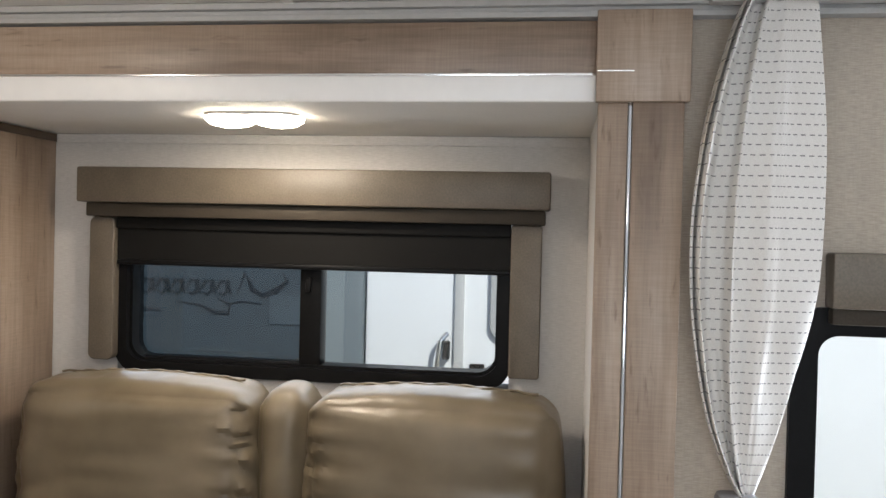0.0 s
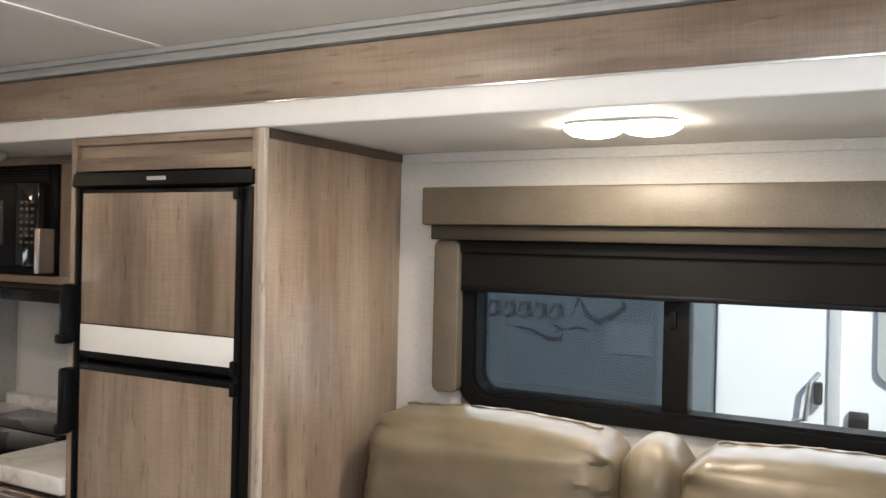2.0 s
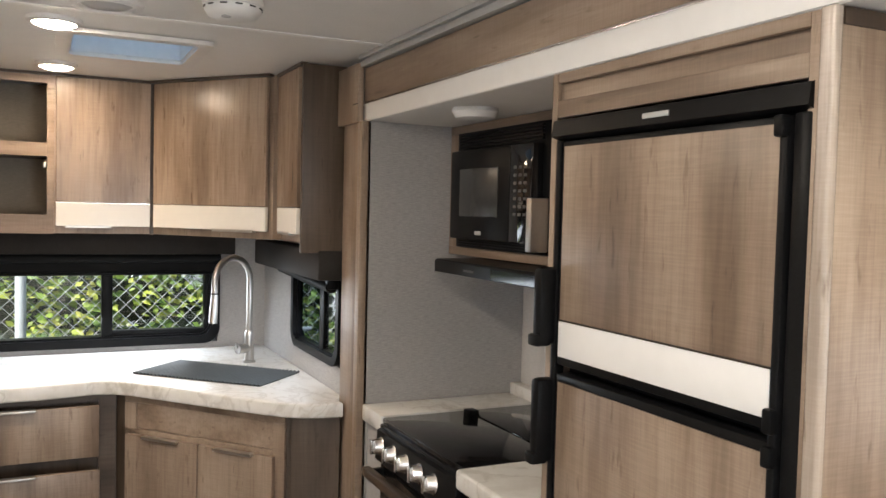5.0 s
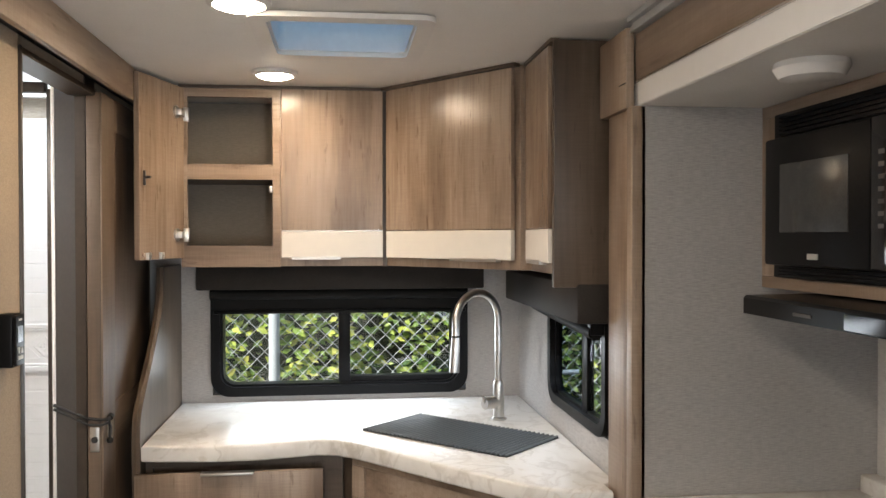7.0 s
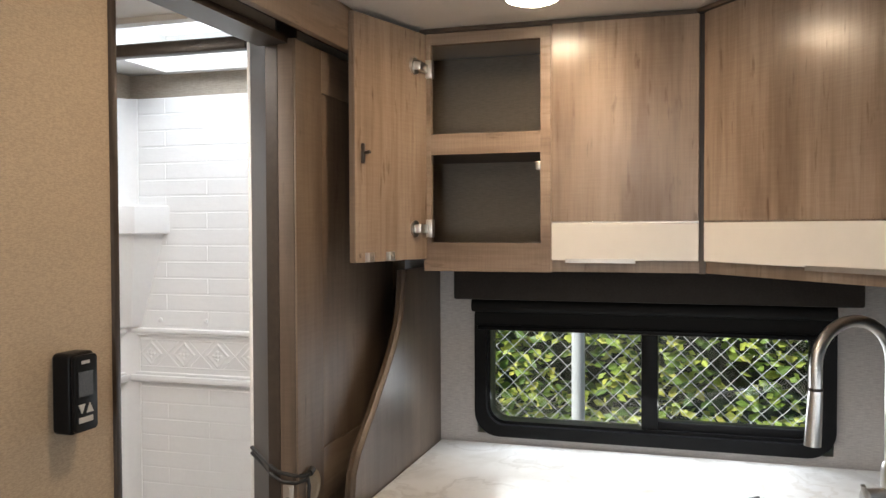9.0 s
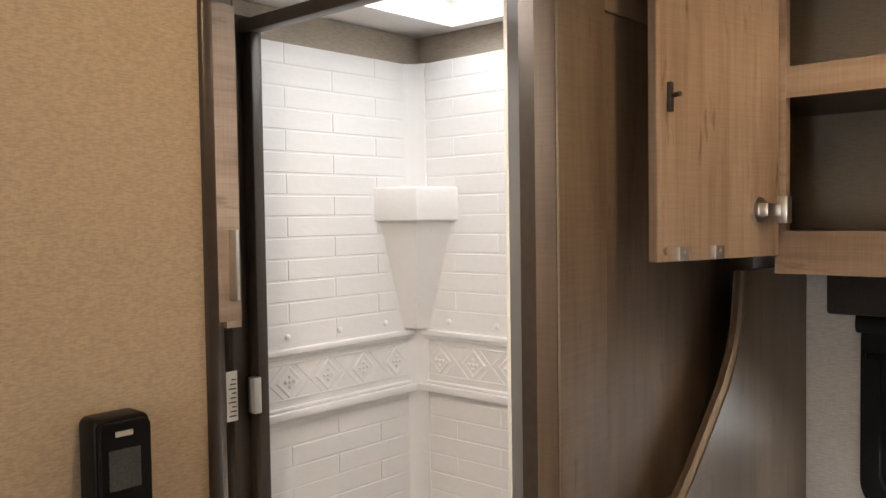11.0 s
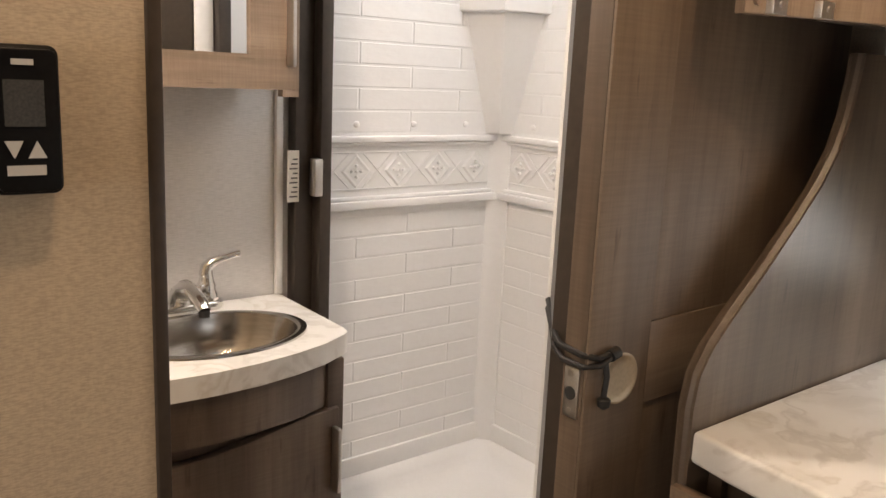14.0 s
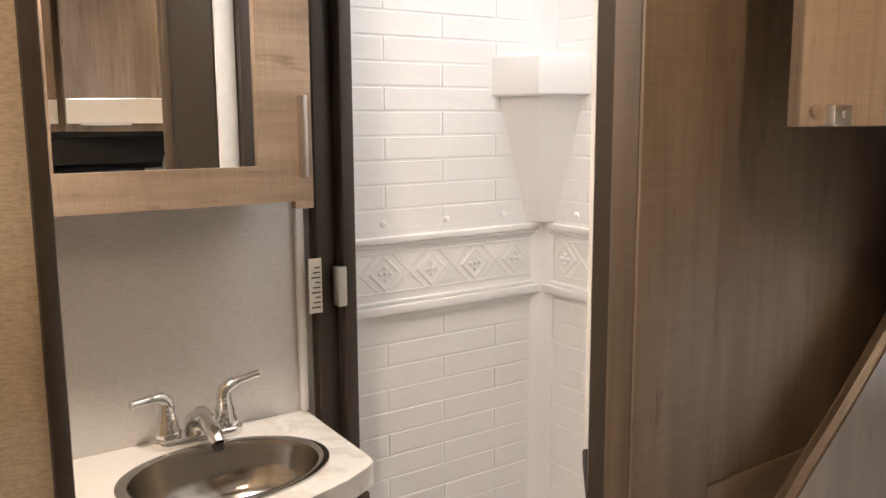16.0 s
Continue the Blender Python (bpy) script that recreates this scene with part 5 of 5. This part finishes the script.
def diamond(axis, face, out, u, z, r, parent):
    bm = bmesh.new()
    def at(du, dz, t):
        p = [0, 0, z + dz]
        p[axis], p[1 - axis] = face + out * t, u + du
        return bm.verts.new(p)
    o = [at(*q, 0.0) for q in ((r, 0), (0, r), (-r, 0), (0, -r))]
    i = [at(q[0] * 0.85, q[1] * 0.85, 0.0028) for q in ((r, 0), (0, r), (-r, 0), (0, -r))]
    j = [at(q[0] * 0.62, q[1] * 0.62, 0.001) for q in ((r, 0), (0, r), (-r, 0), (0, -r))]
    for a, c in ((o, i), (i, j)):
        for n_ in range(4):
            bm.faces.new((a[n_], a[(n_ + 1) % 4], c[(n_ + 1) % 4], c[n_]))
    bm.faces.new(j)
    bmesh.ops.recalc_face_normals(bm, faces=bm.faces)
    for du, dz in ((0.3, 0), (-0.3, 0), (0, 0.3), (0, -0.3), (0, 0)):
        p = [0, 0, z + dz * r]
        p[axis], p[1 - axis] = face + out * 0.003, u + du * r
        bmesh.ops.create_icosphere(bm, subdivisions=1, radius=0.0048, matrix=Matrix.Translation(p))
    return part("tile_relief", bm, shower_white, parent, smooth=False)


SX, SY = -4.262, -0.620
su = thing("shower_surround", (-4.0, -0.2, 0.1), "white moulded brick-pattern shower surround with a diamond border", "shower", kind="structure")
for axis, face, out, u0, u1, sd2 in ((0, SX, 1, SY, 0.165, 4), (1, SY, 1, SX, -3.735, 7)):
    brick_panel(axis, face, out, u0, u1, (0.36, 1.045), sd2, su)
    brick_panel(axis, face, out, u0, u1, (1.205, 1.920), sd2 + 1, su)
    def strip(z0, z1, t, bev=0.004):
        p, q = (face - 0.02, face + t)
        return B(*((u0, u1, p, q) if axis == 1 else (p, q, u0, u1)), z0, z1, bevel=bev, seg=3)
    bd = part("border", strip(1.0455, 1.2045, 0.002, 0.0), shower_white, su)
    for z0, z1, t in ((1.040, 1.060, 0.016), (1.060, 1.070, 0.009), (1.192, 1.207, 0.014), (1.182, 1.192, 0.008), (1.085, 1.089, 0.004), (1.168, 1.172, 0.004)):
        part("moulding", strip(z0, z1, t, 0.003), shower_white, bd)
    nd = 8 if axis == 0 else 5
    for i in range(nd):
        u = u0 + 0.085 + 0.118 * i
        if u > u1 - 0.03:
            break
        diamond(axis, face + 0.002 * out, out, u, 1.128, 0.041, bd)
        for s_ in (-1, 1):
            q = [0, 0, 0]
            bm = bmesh.new()
            a_, c_ = [0, 0, 1.168], [0, 0, 1.090]
            for pnt, du in ((a_, 0.059 + s_ * 0.040), (c_, 0.059 - s_ * 0.040)):
                pnt[axis], pnt[1 - axis] = face + 0.003, u + du
            rod(bm, a_, c_, 0.0016, 5)
            part("line_relief", bm, shower_white, bd)
    for i in range(3):
        u = u0 + 0.12 + 0.16 * i
        for z in (1.233, 0.402):
            p = [0, 0, z]
            p[axis], p[1 - axis] = face, u
            ax = [0, 0, 0]
            ax[axis] = out
            part("screw_cap", lathe([(0.0075, 0.0), (0.0075, 0.004), (0.004, 0.0065)], p, 14, ax), shower_white, su)
    part("foot_strip", strip(0.378, 0.428, 0.007, 0.003), shower_white, su)
part("wall_sheet", B(SX + 0.002, -3.738, 0.166, 0.186, 0.36, 1.92), shower_white, su)
for z0, z1, t in ((1.040, 1.070, 0.012), (1.182, 1.207, 0.012)):
    part("moulding", B(SX + 0.002, -3.738, 0.166 - t, 0.1655, z0, z1, bevel=0.003), shower_white, su)
part("corner_cove", prism([(SX - 0.003, SY - 0.003), (SX + 0.045, SY - 0.003), (SX + 0.028, SY + 0.008), (SX + 0.012, SY + 0.022), (SX + 0.005, SY + 0.045), (SX - 0.003, SY + 0.045)], 2, 0.30, 1.92), shower_white, su)
part("corner_shelf", prism([(SX, SY), (SX + 0.155, SY), (SX + 0.115, SY + 0.115), (SX, SY + 0.155)], 2, 1.500, 1.588, 0.006), shower_white, su, "moulded corner shelf")
cone = bmesh.new()
ta = [cone.verts.new(p) for p in ((SX, SY, 1.503), (SX + 0.135, SY, 1.503), (SX + 0.100, SY + 0.100, 1.503), (SX, SY + 0.135, 1.503))]
tb = [cone.verts.new(p) for p in ((SX, SY, 1.212), (SX + 0.050, SY, 1.212), (SX + 0.036, SY + 0.036, 1.212), (SX, SY + 0.050, 1.212))]
cone.faces.new(ta), cone.faces.new(tb[::-1])
for i in range(4):
    cone.faces.new((ta[i], tb[i], tb[(i + 1) % 4], ta[(i + 1) % 4]))
bmesh.ops.recalc_face_normals(cone, faces=cone.faces)
part("shelf_bracket", cone, shower_white, su, smooth=False)
pan = thing("shower_pan", (-4.0, -0.2, 0.0), "white moulded shower pan", "shower pan", kind="structure")
def pan_dish():
    """A basin that curves from the wall down to a flat floor, with rounded inner corners."""
    bm = bmesh.new()
    rows = []
    for inset, z, r in ((-0.018, 0.0, 0.002), (-0.018, 0.380, 0.002), (0.004, 0.380, 0.004), (0.016, 0.374, 0.02), (0.030, 0.358, 0.04), (0.042, 0.338, 0.055), (0.060, 0.328, 0.065), (0.090, 0.325, 0.08)):
        rows.append([bm.verts.new((x, y, z)) for x, y in rounded(SX + inset, -3.664 - inset, SY + inset, 0.160 - max(inset, 0), r, 6)])
    for a, c in zip(rows, rows[1:]):
        for i in range(len(a)):
            bm.faces.new((a[i], a[(i + 1) % len(a)], c[(i + 1) % len(a)], c[i]))
    bm.faces.new(rows[0][::-1]), bm.faces.new(rows[-1])
    bmesh.ops.recalc_face_normals(bm, faces=bm.faces)
    return bm


part("dish", pan_dish(), shower_white, pan)
fr = thing("shower_frame", (-3.70, -0.2, 0.1), "dark bronze shower enclosure frame", "shower frame", kind="structure")
part("wall_jamb", B(-3.734, -3.660, -0.637, -0.602, 0.35, 1.96, bevel=0.004), bronze, fr)
part("door_stile", B(-3.728, -3.700, -0.600, -0.565, 0.372, 1.93, bevel=0.004), bronze, fr)
part("wall_jamb", B(-3.7365, -3.7025, 0.130, 0.168, 0.35, 1.93, bevel=0.004), bronze, fr)
part("head_rail", B(-3.728, -3.695, -0.600, 0.129, 1.918, 1.948, bevel=0.004), bronze, fr)
part("sill_rail", B(-3.728, -3.680, -0.600, 0.129, 0.350, 0.374, bevel=0.004), bronze, fr)
part("catch", B(-3.704, -3.684, -0.585, -0.560, 1.085, 1.165, bevel=0.003), nickel, fr, "metal door catch")
part("paper_label", B(-3.668, -3.640, -0.6015, -0.600, 1.070, 1.180), paper, fr, "small printed warning label")
for k in range(9):
    part("print_line", B(-3.664, -3.645 - 0.004 * (k % 3), -0.5998, -0.5994, 1.080 + 0.010 * k, 1.083 + 0.010 * k), dim_ink, fr)
single("wall_strip", B(-3.645, -3.628, -0.639, -0.625, 0.862, 1.95, bevel=0.004), plastic_white, "narrow pale trim strip beside the shower", "trim", kind="structure")
single("wall_strip", B(-3.701, -3.652, 0.158, 0.1685, 0.0, 1.98, bevel=0.003), plastic_white, "cream trim strip on the shower side of the doorway", "trim", kind="structure")
sl2 = thing("skylight", (-3.97, -0.2, 2.0), "white daylit shower skylight", "skylight", kind="structure")
part("dome", B(-4.235, -3.705, -0.455, 0.055, 2.10, 2.12), glow_sky, sl2)
part("rim", ring([(-4.26, -0.48), (-3.68, -0.48), (-3.68, 0.08), (-4.26, 0.08)], [(-4.225, -0.445), (-3.715, -0.445), (-3.715, 0.045), (-4.225, 0.045)], 2, 1.990, 2.10), plastic_white, sl2)

# ---- outside ----
setting("ground", B(-400, 400, -400, 400, -0.95, -0.90), asphalt, "grey asphalt yard", "ground")
nt = thing("parked_trailer", (0.5, 4.2, -0.6), "parked white and grey travel trailer close by", "trailer")
part("grey_side", B(-4.2, -0.69, 3.50, 5.9, -0.3, 2.4, bevel=0.03), trailer_grey, nt, "dark grey side panel")
part("white_side", B(-0.688, 4.5, 3.50, 5.9, -0.3, 2.4, bevel=0.03), trailer_white, nt, "white side panel")
part("door_frame", B(-0.290, -0.248, 3.485, 3.50, -0.2, 2.1, bevel=0.004), trim_grey, nt)
part("door_handle", B(-0.335, -0.305, 3.455, 3.50, 1.00, 1.08, bevel=0.008), black_plastic, nt)
part("grab_bar", tube(bmesh.new(), [(-0.40, 3.49, 0.93), (-0.36, 3.45, 0.945), (-0.345, 3.45, 1.08), (-0.32, 3.49, 1.11)], 0.010, 8), nickel, nt)
part("lock", B(-0.220, -0.155, 3.475, 3.50, 0.905, 0.985, bevel=0.006), black_plastic, nt)
wn_ = part("side_window", prism(rounded(-0.135, 0.45, 1.09, 1.60, 0.06), 1, 3.478, 3.50, 0.003), trim_grey, nt, "grey tinted side window")
part("shield_sign", prism([(-0.10, 1.315), (-0.02, 1.345), (0.065, 1.315), (0.055, 1.22), (-0.02, 1.15), (-0.09, 1.22)], 1, 3.470, 3.477), decal_teal, wn_)
part("shield_core", prism([(-0.075, 1.295), (-0.02, 1.315), (0.04, 1.295), (0.033, 1.24), (-0.02, 1.19), (-0.068, 1.24)], 1, 3.466, 3.469), trailer_white, wn_)
part("shield_band", B(-0.078, 0.045, 3.462, 3.466, 1.245, 1.275), decal_teal, wn_)
def swash(pts, r):
    bm = tube(bmesh.new(), [(x, 3.497, z) for x, z in pts], r, 6)
    for v_ in bm.verts:
        v_.co.y = 3.4985 + (v_.co.y - 3.497) * 0.08
    return part("lettering_stroke", bm, decal_dark, nt)
for k in range(6):
    a = -1.725 + 0.072 * k
    swash([(a, 1.265), (a + 0.018, 1.305), (a + 0.045, 1.300), (a + 0.050, 1.262), (a + 0.028, 1.240), (a + 0.005, 1.252)], [0.005, 0.010, 0.008, 0.011, 0.008, 0.004])
    swash([(a + 0.052, 1.310), (a + 0.056, 1.270), (a + 0.068, 1.245)], [0.009, 0.010, 0.004])
swash([(-1.27, 1.25), (-1.235, 1.345), (-1.20, 1.27), (-1.15, 1.245), (-1.09, 1.275), (-1.045, 1.315)], [0.004, 0.012, 0.014, 0.012, 0.009, 0.003])
swash([(-1.06, 1.345), (-1.04, 1.31), (-1.09, 1.26), (-1.17, 1.225)], [0.004, 0.012, 0.008, 0.002])
swash([(-1.56, 1.205), (-1.45, 1.195), (-1.37, 1.160), (-1.31, 1.162), (-1.30, 1.200), (-1.36, 1.225)], [0.002, 0.006, 0.012, 0.012, 0.010, 0.004])
swash([(-1.33, 1.195), (-1.25, 1.215), (-1.15, 1.205)], [0.004, 0.007, 0.002])
for k in range(3):
    part("lettering_bar", B(-1.72 + 0.032 * k, -1.698 + 0.032 * k, 3.497, 3.4995, 1.160, 1.176), decal_dark, nt)
# the block beside the lettering is a reflection, put in as pale colour
part("pale_panel", B(-1.12, -0.93, 3.4955, 3.4995, 1.12, 1.245), trailer_pale, nt)
part("pale_panel", B(-0.91, -0.78, 3.4955, 3.4995, 0.80, 1.40), trailer_pale, nt)
part("wheel_arch", B(-1.55, -1.10, 3.49, 3.4995, 0.60, 0.90, bevel=0.003), decal_dark, nt)

# fence and hedge behind the trailer
fn = thing("chain_link_fence", (-5.6, 2.0, -0.9), "galvanised chain-link fence in front of a hedge", "fence")
def links():
    bm = bmesh.new()
    p, x, r = 0.078, -5.6, 0.0025
    y = -1.5
    k = 0
    while y < 5.0:
        n_ = 36
        pts = [Vector((x + (0.003 if (i + k) % 2 else -0.003), y + (p / 2 if (i % 2) else 0.0), 0.10 + i * p / 2)) for i in range(n_)]
        rows = []
        for q in pts:
            rows.append([bm.verts.new(q + Vector((dx * r, dy * r, 0))) for dx, dy in ((1, 0), (-0.5, 0.87), (-0.5, -0.87))])
        for a, c in zip(rows, rows[1:]):
            for j in range(3):
                bm.faces.new((a[j], a[(j + 1) % 3], c[(j + 1) % 3], c[j]))
        y += p
        k += 1
    return bm
mesh_a = links()
mesh_b = links()
for v_ in mesh_b.verts:
    v_.co.y = 3.552 - v_.co.y
bmesh.ops.translate(mesh_b, vec=(0.006, 0.0, 0), verts=mesh_b.verts)
w_ = part("mesh", mesh_a, galvanised, fn)
tagged(w_, kind="stuff")
tagged(part("mesh", mesh_b, galvanised, fn), kind="stuff")
for y in (0.62, 3.2, -1.4):
    part("pole", rod(bmesh.new(), (-5.55, y, -0.9), (-5.55, y, 1.6), 0.028, 14), pole_white, fn, "pale steel pole")
part("dark_post", B(-5.50, -5.46, 1.62, 1.67, -0.9, 1.6), bronze, fn, "dark thin post")
part("short_rail", rod(bmesh.new(), (-5.48, 1.50, 0.78), (-5.48, 2.2, 0.80), 0.012, 8), pole_white, fn)


def hedge():
    rnd = random.Random(11)
    bm = bmesh.new()
    def sheet(y, z):
        return -6.05 + 0.22 * noise.noise(Vector((y * 1.7, z * 1.9, 0.3))) + 0.10 * noise.noise(Vector((y * 5, z * 5, 4.0)))
    for i in range(24000):
        y, z = rnd.uniform(-1.2, 5.2), rnd.uniform(-0.4, 2.3)
        x = sheet(y, z) + rnd.uniform(-0.16, 0.10)
        if noise.noise(Vector((y * 3.1, z * 3.1, 9.0))) < -0.25 and rnd.random() < 0.75:
            continue
        s_ = rnd.uniform(0.020, 0.042)
        m = Matrix.Translation((x, y, z)) @ Euler((rnd.uniform(-0.9, 0.9), rnd.uniform(-1.0, 1.0), rnd.uniform(-0.9, 0.9))).to_matrix().to_4x4()
        q = [bm.verts.new(m @ Vector(p)) for p in ((0, -s_, 0), (0.004, -s_ * 0.2, s_ * 0.55), (0, s_, 0.0), (0.004, -s_ * 0.2, -s_ * 0.55))]
        bm.faces.new(q)
    return bm


hg = single("hedge", hedge(), leaf_mat, "yellow-green leafy hedge behind the fence", "hedge", kind="stuff", smooth=False)
# plain dark sheet; its colour stands for the shade between the leaves
setting("backdrop", B(-6.75, -6.45, -3.0, 7.0, -0.9, 2.6), hedge_shade, "dark sheet coloured as the shade deep inside the hedge", "hedge")
